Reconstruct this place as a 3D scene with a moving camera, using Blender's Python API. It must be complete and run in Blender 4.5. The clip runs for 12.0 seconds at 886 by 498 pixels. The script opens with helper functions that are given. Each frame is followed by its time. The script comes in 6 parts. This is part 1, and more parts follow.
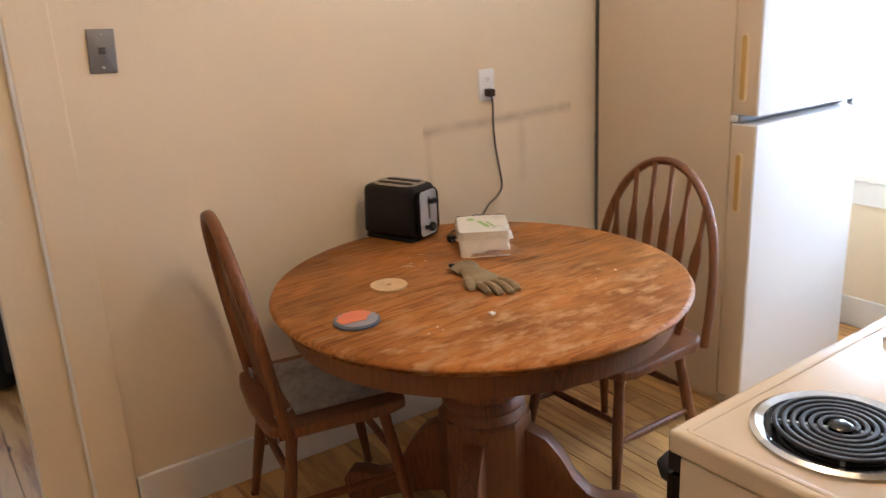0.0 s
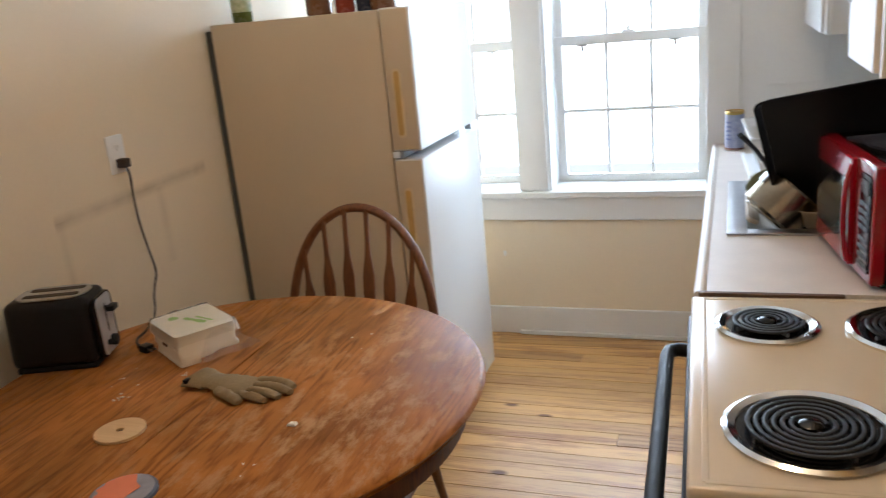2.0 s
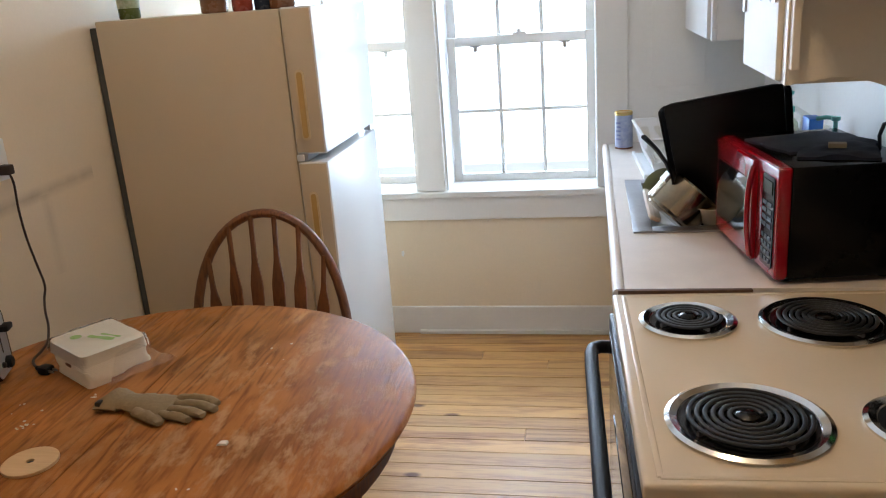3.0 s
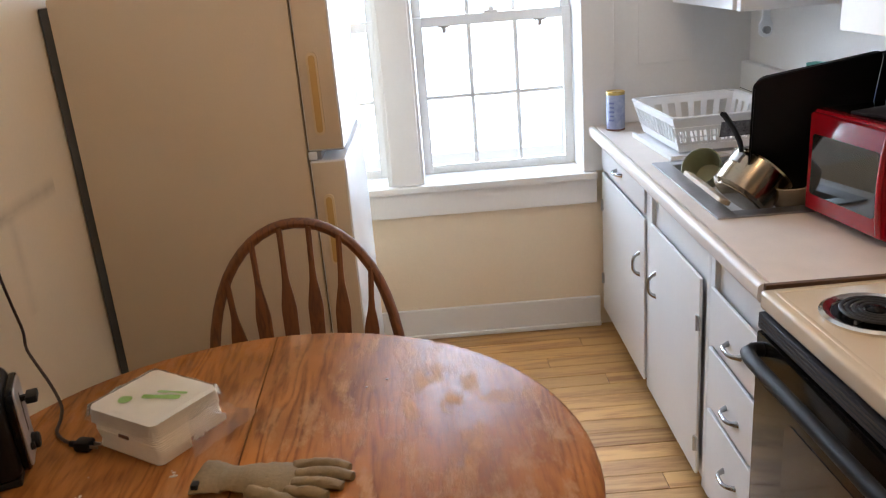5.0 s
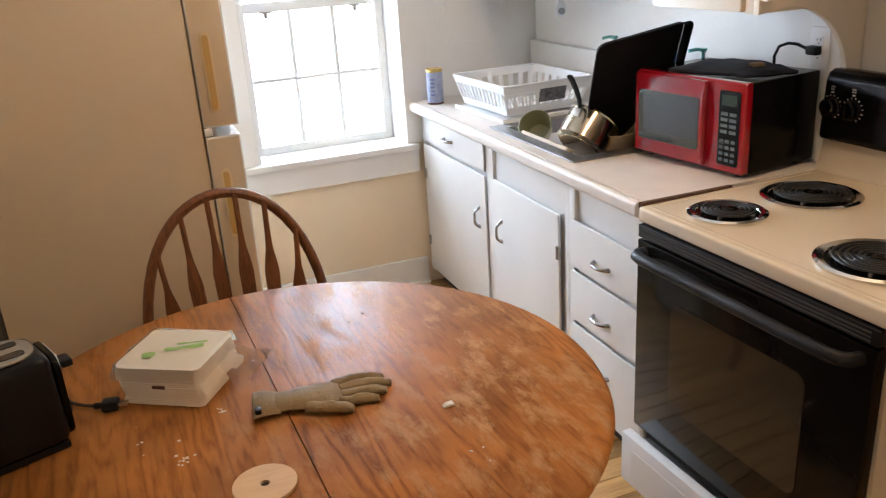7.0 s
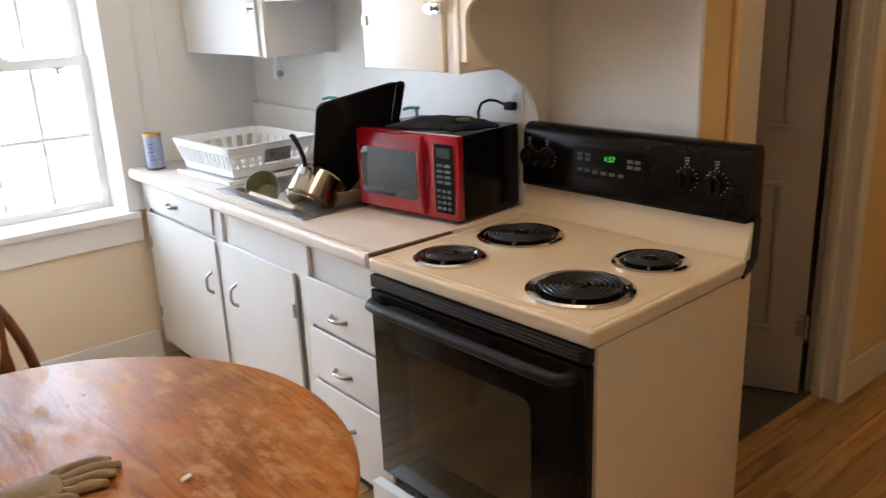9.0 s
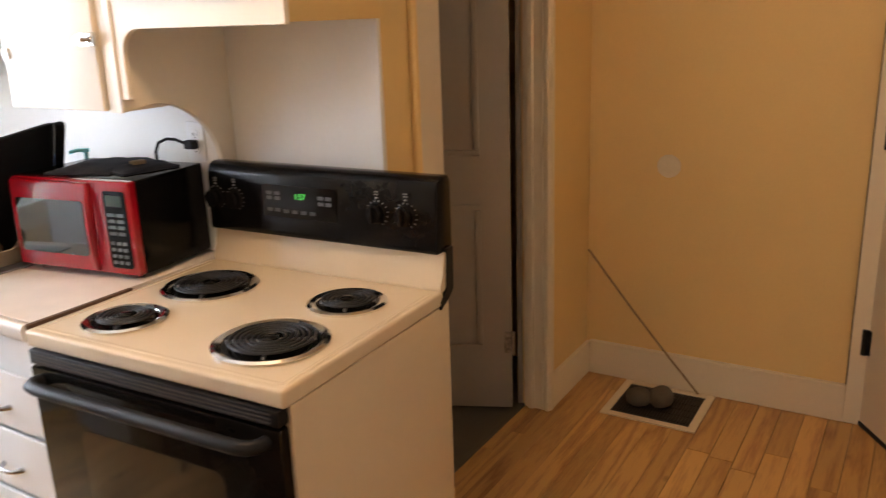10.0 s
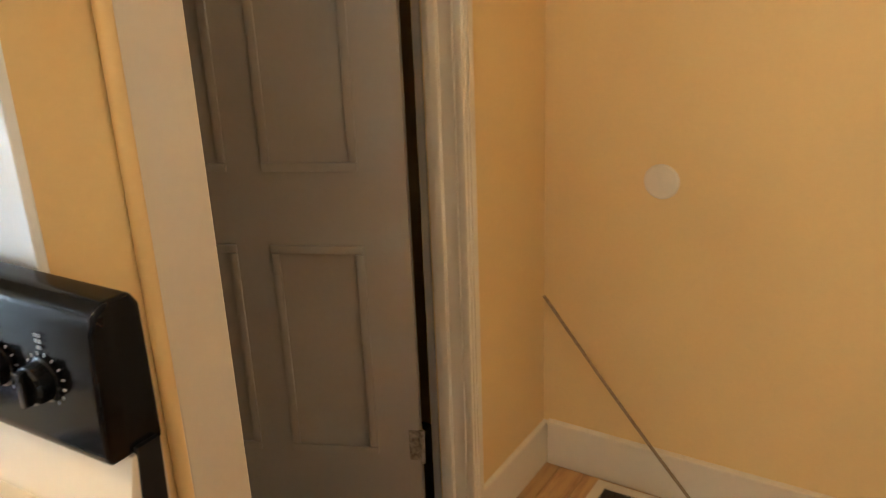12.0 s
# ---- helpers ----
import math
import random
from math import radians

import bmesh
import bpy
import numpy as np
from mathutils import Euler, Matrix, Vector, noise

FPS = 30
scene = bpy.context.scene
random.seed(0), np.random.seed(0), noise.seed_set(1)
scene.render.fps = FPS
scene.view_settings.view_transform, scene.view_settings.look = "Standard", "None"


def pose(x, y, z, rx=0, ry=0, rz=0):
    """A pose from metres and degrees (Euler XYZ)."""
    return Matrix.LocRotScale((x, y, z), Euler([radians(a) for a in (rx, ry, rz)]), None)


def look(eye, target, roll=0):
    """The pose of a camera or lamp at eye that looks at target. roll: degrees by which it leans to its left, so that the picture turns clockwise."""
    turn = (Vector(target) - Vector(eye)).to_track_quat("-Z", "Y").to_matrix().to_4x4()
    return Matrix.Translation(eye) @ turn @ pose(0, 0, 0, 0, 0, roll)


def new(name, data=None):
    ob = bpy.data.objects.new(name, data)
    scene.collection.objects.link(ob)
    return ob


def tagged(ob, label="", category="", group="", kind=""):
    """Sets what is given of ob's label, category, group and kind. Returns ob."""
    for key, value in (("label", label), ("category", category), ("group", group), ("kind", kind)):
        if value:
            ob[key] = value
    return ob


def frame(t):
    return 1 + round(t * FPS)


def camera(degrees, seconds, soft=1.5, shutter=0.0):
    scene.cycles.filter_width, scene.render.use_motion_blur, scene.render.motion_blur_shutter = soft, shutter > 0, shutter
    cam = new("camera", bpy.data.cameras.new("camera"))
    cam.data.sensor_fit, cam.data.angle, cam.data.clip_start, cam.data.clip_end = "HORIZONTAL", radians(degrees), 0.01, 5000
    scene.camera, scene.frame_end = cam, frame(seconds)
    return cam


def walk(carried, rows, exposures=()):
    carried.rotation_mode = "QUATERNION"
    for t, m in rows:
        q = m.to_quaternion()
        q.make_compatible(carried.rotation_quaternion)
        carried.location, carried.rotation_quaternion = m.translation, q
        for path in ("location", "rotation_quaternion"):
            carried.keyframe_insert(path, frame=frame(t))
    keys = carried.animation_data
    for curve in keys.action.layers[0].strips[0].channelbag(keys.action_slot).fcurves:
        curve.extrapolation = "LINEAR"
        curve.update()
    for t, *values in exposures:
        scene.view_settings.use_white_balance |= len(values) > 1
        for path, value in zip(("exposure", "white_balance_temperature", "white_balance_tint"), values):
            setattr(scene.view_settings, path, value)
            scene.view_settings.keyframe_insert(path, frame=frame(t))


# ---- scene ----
cam = camera(56.9, 12.0, soft=1.1, shutter=0.25)
PATH = [
    (0, (0.764, -1.665, 1.571), (-0.823, -0.605, 0.974), -3.0),
    (0.5, (0.6, -1.78, 1.581), (-0.752, -0.486, 0.876), -4.3),
    (1, (0.448, -1.78, 1.57), (-0.814, -0.388, 0.885), -6.2),
    (1.5, (0.262, -1.761, 1.584), (-0.866, -0.212, 1.012), -4.1),
    (2, (0.07, -1.794, 1.579), (-0.595, 0.005, 1.01), -5.4),
    (2.5, (0.008, -1.814, 1.591), (-0.433, 0.045, 0.999), -4.9),
    (3, (-0.05, -1.806, 1.603), (-0.415, 0.067, 1.002), -4.2),
    (3.2, (-0.058, -1.802, 1.605), (-0.417, 0.07, 0.997), -4.3),
    (4.8, (-0.584, -1.545, 1.586), (-0.658, 0.353, 0.958), -5.4),
    (5, (-0.66, -1.551, 1.587), (-0.659, 0.34, 0.937), -4.7),
    (5.5, (-0.822, -1.674, 1.546), (-0.756, 0.18, 0.798), -3.0),
    (6, (-0.97, -1.736, 1.567), (-0.73, 0.105, 0.824), -2.6),
    (6.5, (-1.151, -1.737, 1.583), (-0.655, 0.073, 0.891), -3.8),
    (6.7, (-1.196, -1.735, 1.588), (-0.63, 0.055, 0.892), -3.8),
    (8.3, (-1.241, -1.784, 1.617), (-0.259, -0.179, 0.94), -3.4),
    (8.5, (-1.229, -1.779, 1.606), (-0.188, -0.203, 0.948), -3.0),
    (9, (-1.207, -1.768, 1.586), (0.008, -0.296, 0.991), -2.4),
    (9.5, (-1.183, -1.772, 1.589), (0.262, -0.51, 1.025), -2.1),
    (10, (-1.027, -1.759, 1.583), (0.615, -0.762, 1.028), -2.0),
    (10.5, (-0.8, -1.744, 1.589), (0.921, -0.896, 1.024), -1.9),
    (11, (-0.542, -1.66, 1.56), (1.192, -0.874, 0.946), -3.1),
    (11.5, (-0.24, -1.528, 1.569), (1.49, -0.787, 0.891), -3.6),
    (12, (0.171, -1.494, 1.539), (1.754, -0.475, 0.863), -2.3),
]
EXPOSURES = [
    (0.0, -0.15, 5900, 16), (0.5, -0.33, 5900, 15), (1.0, -0.15, 5900, 15), (1.5, -0.30, 5900, 12), (2.0, -0.76, 5900, 11), (2.5, -0.83, 5800, 11), (3.2, -0.83, 5800, 11),
    (4.8, -0.75, 6050, 15), (5.5, -0.65, 6150, 17), (6.0, -0.40, 6300, 17), (6.5, -0.38, 6300, 16), (8.5, -0.48, 6350, 14), (9.0, -0.43, 6350, 14),
    (9.5, -0.43, 6300, 16), (10.0, -0.02, 6700, 18), (10.5, 0.43, 6500, 12), (11.0, 0.34, 5950, 8), (11.5, 0.36, 5900, 8), (12.0, 0.70, 5800, 5),
]
walk(cam, [(t, look(eye, target, roll)) for t, eye, target, roll in PATH], EXPOSURES)

# ---- light: hazy daylight through the north windows, one warm ceiling lamp ----
world = bpy.data.worlds.new("sky")
scene.world = world
world.use_nodes = True
wn = world.node_tree
sky = wn.nodes.new("ShaderNodeTexSky")
sky.sky_type = "NISHITA"
sky.sun_disc = False
sky.sun_elevation = radians(38)
sky.sun_rotation = radians(60)
wn.nodes["Background"].inputs["Strength"].default_value = 0.15
wn.links.new(sky.outputs["Color"], wn.nodes["Background"].inputs["Color"])


def lamp(name, kind, m, energy, colour, size=0.1, size_y=None, angle=None):
    data = bpy.data.lights.new(name, kind)
    data.energy, data.color = energy, colour
    if kind == "AREA":
        data.shape, data.size, data.size_y = "RECTANGLE", size, size_y or size
    elif kind == "POINT":
        data.shadow_soft_size = size
    elif kind == "SUN":
        data.angle = angle
    ob = new(name, data)
    ob.matrix_world = m
    return ob


lamp("sun", "SUN", look((3, 6, 6), (0, 0, 0)), 1.0, (1, 0.96, 0.9), angle=radians(10))
# sky light through the two window openings
lamp("window_light", "AREA", look((-0.38, 2.2, 1.35), (-0.38, 0.5, 1.0)), 60, (0.73, 0.87, 1.0), 0.66, 1.25)
lamp("window_light", "AREA", look((-1.2, 2.2, 1.35), (-1.2, 0.5, 1.0)), 48, (0.73, 0.87, 1.0), 0.6, 1.25)
# warm lamps under the ceilings of kitchen and hall
lamp("kitchen_ceiling_light", "POINT", pose(-0.08, -0.50, 2.42), 31, (1.0, 0.70, 0.40), 0.12)
lamp("hall_ceiling_light", "POINT", pose(1.30, -1.90, 2.42), 4.6, (1.0, 0.69, 0.38), 0.12)
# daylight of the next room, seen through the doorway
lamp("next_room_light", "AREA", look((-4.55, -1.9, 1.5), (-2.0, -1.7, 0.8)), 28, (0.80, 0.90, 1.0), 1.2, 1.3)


# ---- materials ----
def mat(name, base, rough=0.5, metal=0.0, vary=0.12, scale=6.0, fine=60.0, bump=0.15, spec=0.5, coat=0.0, stretch=(1, 1, 1), dark=None, spots=0.0):
    """A surface with soft blotches, fine grain in colour and roughness, and a little relief."""
    m = bpy.data.materials.new(name)
    m.use_nodes = True
    nt = m.node_tree
    N, L = nt.nodes, nt.links
    b = N["Principled BSDF"]
    tc, mp = N.new("ShaderNodeTexCoord"), N.new("ShaderNodeMapping")
    mp.inputs["Scale"].default_value = stretch
    L.new(tc.outputs["Object"], mp.inputs["Vector"])
    big, small = N.new("ShaderNodeTexNoise"), N.new("ShaderNodeTexNoise")
    for n, s in ((big, scale), (small, fine)):
        n.inputs["Scale"].default_value = s
        n.inputs["Detail"].default_value = 5
        L.new(mp.outputs["Vector"], n.inputs["Vector"])
    ramp = N.new("ShaderNodeValToRGB")
    d = dark or tuple(c * (1 - vary) for c in base)
    ramp.color_ramp.elements[0].position, ramp.color_ramp.elements[1].position = 0.3, 0.7
    ramp.color_ramp.elements[0].color, ramp.color_ramp.elements[1].color = (*d, 1), (*base, 1)
    mix = N.new("ShaderNodeMath")
    mix.operation = "MULTIPLY_ADD"
    mix.inputs[1].default_value = 0.35
    L.new(small.outputs["Fac"], mix.inputs[0])
    half = N.new("ShaderNodeMath")
    half.operation = "MULTIPLY"
    half.inputs[1].default_value = 0.65
    L.new(big.outputs["Fac"], half.inputs[0])
    L.new(half.outputs[0], mix.inputs[2])
    L.new(mix.outputs[0], ramp.inputs["Fac"])
    L.new(ramp.outputs["Color"], b.inputs["Base Color"])
    rr = N.new("ShaderNodeMapRange")
    rr.inputs["To Min"].default_value, rr.inputs["To Max"].default_value = max(0.02, rough - 0.08), min(1, rough + 0.1)
    L.new(mix.outputs[0], rr.inputs["Value"])
    L.new(rr.outputs["Result"], b.inputs["Roughness"])
    b.inputs["Metallic"].default_value = metal
    b.inputs["Specular IOR Level"].default_value = spec
    b.inputs["Coat Weight"].default_value = coat
    if bump:
        bp = N.new("ShaderNodeBump")
        bp.inputs["Strength"].default_value, bp.inputs["Distance"].default_value = bump, 0.002
        L.new(small.outputs["Fac"], bp.inputs["Height"])
        L.new(bp.outputs["Normal"], b.inputs["Normal"])
    return m


def wood(name, light, dark, rough=0.35, ring=9.0, axis="X", rand=0.25, coat=0.0, wear=None, grain=1.0, knots=False, run=0.09):
    """Grain that runs along one axis, with cathedral bands, pores and a tone of its own for each piece."""
    m = bpy.data.materials.new(name)
    m.use_nodes = True
    nt = m.node_tree
    N, L = nt.nodes, nt.links
    b = N["Principled BSDF"]
    tc, mp, oi = N.new("ShaderNodeTexCoord"), N.new("ShaderNodeMapping"), N.new("ShaderNodeObjectInfo")
    long = {"X": (run, 1, 1), "Y": (1, run, 1), "Z": (1, 1, run)}[axis]
    mp.inputs["Scale"].default_value = long
    shift = N.new("ShaderNodeVectorMath")
    shift.operation = "MULTIPLY_ADD"
    shift.inputs[1].default_value = (1, 1, 1)
    comb = N.new("ShaderNodeCombineXYZ")
    mul = N.new("ShaderNodeMath")
    mul.operation = "MULTIPLY"
    mul.inputs[1].default_value = 37.0
    L.new(oi.outputs["Random"], mul.inputs[0])
    for k in range(3):
        L.new(mul.outputs[0], comb.inputs[k])
    L.new(tc.outputs["Object"], shift.inputs[0])
    L.new(comb.outputs[0], shift.inputs[2])
    L.new(shift.outputs[0], mp.inputs["Vector"])
    warp = N.new("ShaderNodeTexNoise")
    warp.inputs["Scale"].default_value, warp.inputs["Detail"].default_value = ring, 3
    L.new(mp.outputs["Vector"], warp.inputs["Vector"])
    bands = N.new("ShaderNodeMath")
    bands.operation = "MULTIPLY"
    bands.inputs[1].default_value = 22 * grain
    L.new(warp.outputs["Fac"], bands.inputs[0])
    frac = N.new("ShaderNodeMath")
    frac.operation = "PINGPONG"
    frac.inputs[1].default_value = 1.0
    L.new(bands.outputs[0], frac.inputs[0])
    pores = N.new("ShaderNodeTexNoise")
    pores.inputs["Scale"].default_value, pores.inputs["Detail"].default_value = 160, 4
    L.new(mp.outputs["Vector"], pores.inputs["Vector"])
    s = N.new("ShaderNodeMath")
    s.operation = "MULTIPLY_ADD"
    s.inputs[1].default_value = 0.55
    figure = N.new("ShaderNodeTexNoise")
    figure.inputs["Scale"].default_value, figure.inputs["Detail"].default_value = ring * 0.35, 2
    L.new(mp.outputs["Vector"], figure.inputs["Vector"])
    fr = N.new("ShaderNodeMapRange")
    fr.inputs["From Min"].default_value, fr.inputs["From Max"].default_value = 0.35, 0.65
    fr.inputs["To Min"].default_value, fr.inputs["To Max"].default_value = 0.25, 1.0
    L.new(figure.outputs["Fac"], fr.inputs["Value"])
    fb = N.new("ShaderNodeMix")
    fb.inputs["A"].default_value = 0.62
    L.new(fr.outputs["Result"], fb.inputs["Factor"])
    L.new(frac.outputs[0], fb.inputs["B"])
    L.new(fb.outputs["Result"], s.inputs[0])
    p2 = N.new("ShaderNodeMath")
    p2.operation = "MULTIPLY"
    p2.inputs[1].default_value = 0.6
    L.new(pores.outputs["Fac"], p2.inputs[0])
    L.new(p2.outputs[0], s.inputs[2])
    ramp = N.new("ShaderNodeValToRGB")
    ramp.color_ramp.elements[0].position, ramp.color_ramp.elements[1].position = 0.30, 0.68
    ramp.color_ramp.elements[0].color, ramp.color_ramp.elements[1].color = (*dark, 1), (*light, 1)
    L.new(s.outputs[0], ramp.inputs["Fac"])
    hsv = N.new("ShaderNodeHueSaturation")
    vr = N.new("ShaderNodeMapRange")
    vr.inputs["To Min"].default_value, vr.inputs["To Max"].default_value = 1 - rand, 1 + rand
    L.new(oi.outputs["Random"], vr.inputs["Value"])
    L.new(vr.outputs["Result"], hsv.inputs["Value"])
    L.new(ramp.outputs["Color"], hsv.inputs["Color"])
    colour = hsv.outputs["Color"]
    if knots:
        vo = N.new("ShaderNodeTexVoronoi")
        vo.inputs["Scale"].default_value = 4.2
        kmap = N.new("ShaderNodeMapping")
        kmap.inputs["Scale"].default_value = tuple(0.6 if v < 1 else 1.2 for v in long)
        L.new(shift.outputs[0], kmap.inputs["Vector"])
        L.new(kmap.outputs["Vector"], vo.inputs["Vector"])
        kr = N.new("ShaderNodeValToRGB")
        kr.color_ramp.elements[0].position, kr.color_ramp.elements[1].position = 0.05, 0.10
        kr.color_ramp.elements[0].color, kr.color_ramp.elements[1].color = (0.16, 0.075, 0.03, 1), (1, 1, 1, 1)
        L.new(vo.outputs["Distance"], kr.inputs["Fac"])
        kn = N.new("ShaderNodeMix")
        kn.data_type, kn.blend_type = "RGBA", "MULTIPLY"
        kn.inputs["Factor"].default_value = 0.85
        L.new(colour, kn.inputs["A"])
        L.new(kr.outputs["Color"], kn.inputs["B"])
        colour = kn.outputs["Result"]
    rough_in = None
    if wear:
        stain, sr, sm = N.new("ShaderNodeTexNoise"), N.new("ShaderNodeMapRange"), N.new("ShaderNodeHueSaturation")
        stain.inputs["Scale"].default_value, stain.inputs["Detail"].default_value = 4.5, 6
        sr.inputs["From Min"].default_value, sr.inputs["From Max"].default_value = 0.35, 0.65
        sr.inputs["To Min"].default_value, sr.inputs["To Max"].default_value = 0.70, 1.15
        L.new(tc.outputs["Object"], stain.inputs["Vector"])
        L.new(stain.outputs["Fac"], sr.inputs["Value"])
        L.new(sr.outputs["Result"], sm.inputs["Value"])
        L.new(colour, sm.inputs["Color"])
        colour = sm.outputs["Color"]
        wn_ = N.new("ShaderNodeTexNoise")
        wn_.inputs["Scale"].default_value, wn_.inputs["Detail"].default_value, wn_.inputs["Roughness"].default_value = 20.0, 10, 0.70
        wmap = N.new("ShaderNodeMapping")
        wmap.inputs["Scale"].default_value = (0.45, 1, 1)
        L.new(tc.outputs["Object"], wmap.inputs["Vector"])
        L.new(wmap.outputs["Vector"], wn_.inputs["Vector"])
        wr = N.new("ShaderNodeValToRGB")
        wr.color_ramp.elements[0].position, wr.color_ramp.elements[1].position = 0.50, 0.63
        L.new(wn_.outputs["Fac"], wr.inputs["Fac"])
        wm = N.new("ShaderNodeMix")
        wm.data_type = "RGBA"
        wm.inputs["B"].default_value = (*wear, 1)
        wf = N.new("ShaderNodeMath")
        wf.operation = "MULTIPLY"
        # the half by the window has lost most of its varnish
        sy, zone = N.new("ShaderNodeSeparateXYZ"), N.new("ShaderNodeMapRange")
        L.new(tc.outputs["Object"], sy.inputs[0])
        zone.inputs["From Min"].default_value, zone.inputs["From Max"].default_value = 0.22, -0.25
        zone.inputs["To Min"].default_value, zone.inputs["To Max"].default_value = 0.18, 0.95
        L.new(sy.outputs["Y"], zone.inputs["Value"])
        L.new(zone.outputs["Result"], wf.inputs[1])
        L.new(wr.outputs["Color"], wf.inputs[0])
        L.new(wf.outputs[0], wm.inputs["Factor"])
        L.new(colour, wm.inputs["A"])
        colour = wm.outputs["Result"]
        rough_in = wr.outputs["Color"]
        b.inputs["Specular IOR Level"].default_value = 0.09
    L.new(colour, b.inputs["Base Color"])
    rr = N.new("ShaderNodeMapRange")
    rr.inputs["To Min"].default_value, rr.inputs["To Max"].default_value = rough, min(1, rough + 0.3)
    L.new(rough_in or s.outputs[0], rr.inputs["Value"])
    L.new(rr.outputs["Result"], b.inputs["Roughness"])
    b.inputs["Coat Weight"].default_value = coat
    bp = N.new("ShaderNodeBump")
    bp.inputs["Strength"].default_value, bp.inputs["Distance"].default_value = 0.25, 0.001
    if wear:
        hs = N.new("ShaderNodeMath")
        hs.operation = "ADD"
        L.new(s.outputs[0], hs.inputs[0])
        L.new(wr.outputs["Color"], hs.inputs[1])
        L.new(hs.outputs[0], bp.inputs["Height"])
        bp.inputs["Strength"].default_value = 0.4
    else:
        L.new(s.outputs[0], bp.inputs["Height"])
    L.new(bp.outputs["Normal"], b.inputs["Normal"])
    return m


def glass(name, colour=(1, 1, 1), rough=0.0):
    m = bpy.data.materials.new(name)
    m.use_nodes = True
    b = m.node_tree.nodes["Principled BSDF"]
    b.inputs["Base Color"].default_value = (*colour, 1)
    b.inputs["Roughness"].default_value = rough
    b.inputs["Transmission Weight"].default_value = 1.0
    b.inputs["IOR"].default_value = 1.45
    return m


def glow(name, colour, strength):
    m = bpy.data.materials.new(name)
    m.use_nodes = True
    b = m.node_tree.nodes["Principled BSDF"]
    b.inputs["Base Color"].default_value = (0, 0, 0, 1)
    b.inputs["Emission Color"].default_value = (*colour, 1)
    b.inputs["Emission Strength"].default_value = strength
    return m


CREAM = mat("cream_wall_paint", (0.82, 0.70, 0.52), 0.55, vary=0.07, scale=2.5, fine=90, bump=0.2)
TAN = mat("ochre_wall_paint", (0.76, 0.53, 0.225), 0.55, vary=0.07, scale=2.5, fine=90, bump=0.2)
OFFWHITE = mat("off_white_wall_paint", (0.83, 0.82, 0.79), 0.5, vary=0.06, scale=3, fine=80, bump=0.2)
TRIM = mat("white_trim_paint", (0.80, 0.79, 0.76), 0.4, vary=0.05, scale=5, fine=70, bump=0.15)
HALLTRIM = mat("cream_trim_paint", (0.76, 0.65, 0.47), 0.4, vary=0.06, scale=5, fine=70, bump=0.15)
GREYDOOR = mat("taupe_door_paint", (0.35, 0.30, 0.24), 0.45, vary=0.08, scale=4, fine=60, bump=0.2)
CEIL = mat("ceiling_paint", (0.78, 0.75, 0.70), 0.7, vary=0.05)
CABWHITE = mat("white_cabinet_paint", (0.80, 0.80, 0.79), 0.35, vary=0.05, scale=6, fine=50, bump=0.15)
CABCREAM = mat("cream_cabinet_paint", (0.80, 0.73, 0.62), 0.4, vary=0.06, scale=5, fine=50, bump=0.15)
LAMINATE = mat("speckled_laminate", (0.74, 0.67, 0.61), 0.4, vary=0.12, scale=14, fine=220, bump=0.03)
PINE = wood("pine_board", (0.60, 0.345, 0.122), (0.335, 0.150, 0.042), 0.25, ring=6, axis="X", rand=0.18, knots=True, grain=0.7)
OAK = wood("oak_table_top", (0.390, 0.152, 0.036), (0.190, 0.066, 0.0145), 0.42, ring=9, run=0.13, axis="X", rand=0.02, grain=1.1, wear=(0.47, 0.265, 0.12))
OAKLEG = wood("oak_furniture", (0.18, 0.062, 0.017), (0.085, 0.028, 0.008), 0.32, ring=16, axis="Z", rand=0.1)
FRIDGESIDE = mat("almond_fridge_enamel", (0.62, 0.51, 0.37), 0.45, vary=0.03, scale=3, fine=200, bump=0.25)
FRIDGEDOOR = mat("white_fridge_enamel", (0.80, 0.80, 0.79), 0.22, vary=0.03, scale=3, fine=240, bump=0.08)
FRIDGETRIM = mat("yellowed_fridge_grip", (0.72, 0.58, 0.36), 0.4, vary=0.1)
BLACK = mat("black_enamel", (0.005, 0.005, 0.0055), 0.16, vary=0.2, bump=0.02, spec=0.16)
BLACKMATT = mat("black_plastic", (0.010, 0.010, 0.011), 0.45, vary=0.2, bump=0.1, spec=0.22)
OVENGLASS = mat("dark_oven_glass", (0.008, 0.007, 0.006), 0.06, vary=0.2, bump=0.0, spec=0.16)
BISCUIT = mat("almond_enamel", (0.67, 0.56, 0.41), 0.18, vary=0.04, scale=4, fine=120, bump=0.03, coat=0.3)
CHROME = mat("chrome", (0.75, 0.75, 0.74), 0.12, 1.0, vary=0.08, bump=0.02)
STEEL = mat("brushed_steel", (0.55, 0.55, 0.54), 0.3, 1.0, vary=0.12, scale=10, fine=150, bump=0.08)
COIL = mat("black_coil", (0.02, 0.02, 0.021), 0.45, 0.3, vary=0.3, bump=0.1)
PAN = mat("sooty_drip_pan", (0.05, 0.047, 0.045), 0.18, 0.9, vary=0.5, scale=20, bump=0.1)
RED = mat("red_microwave_plastic", (0.30, 0.005, 0.013), 0.16, vary=0.08, bump=0.02, coat=0.5)
PLASTICWHITE = mat("white_plastic", (0.85, 0.86, 0.87), 0.35, vary=0.04, bump=0.05)
DARKGAP = mat("dark_gap", (0.05, 0.04, 0.03), 0.8)
SLATE = mat("grey_slate_floor", (0.13, 0.11, 0.08), 0.5, vary=0.25, scale=8)
GLASS = glass("window_glass")


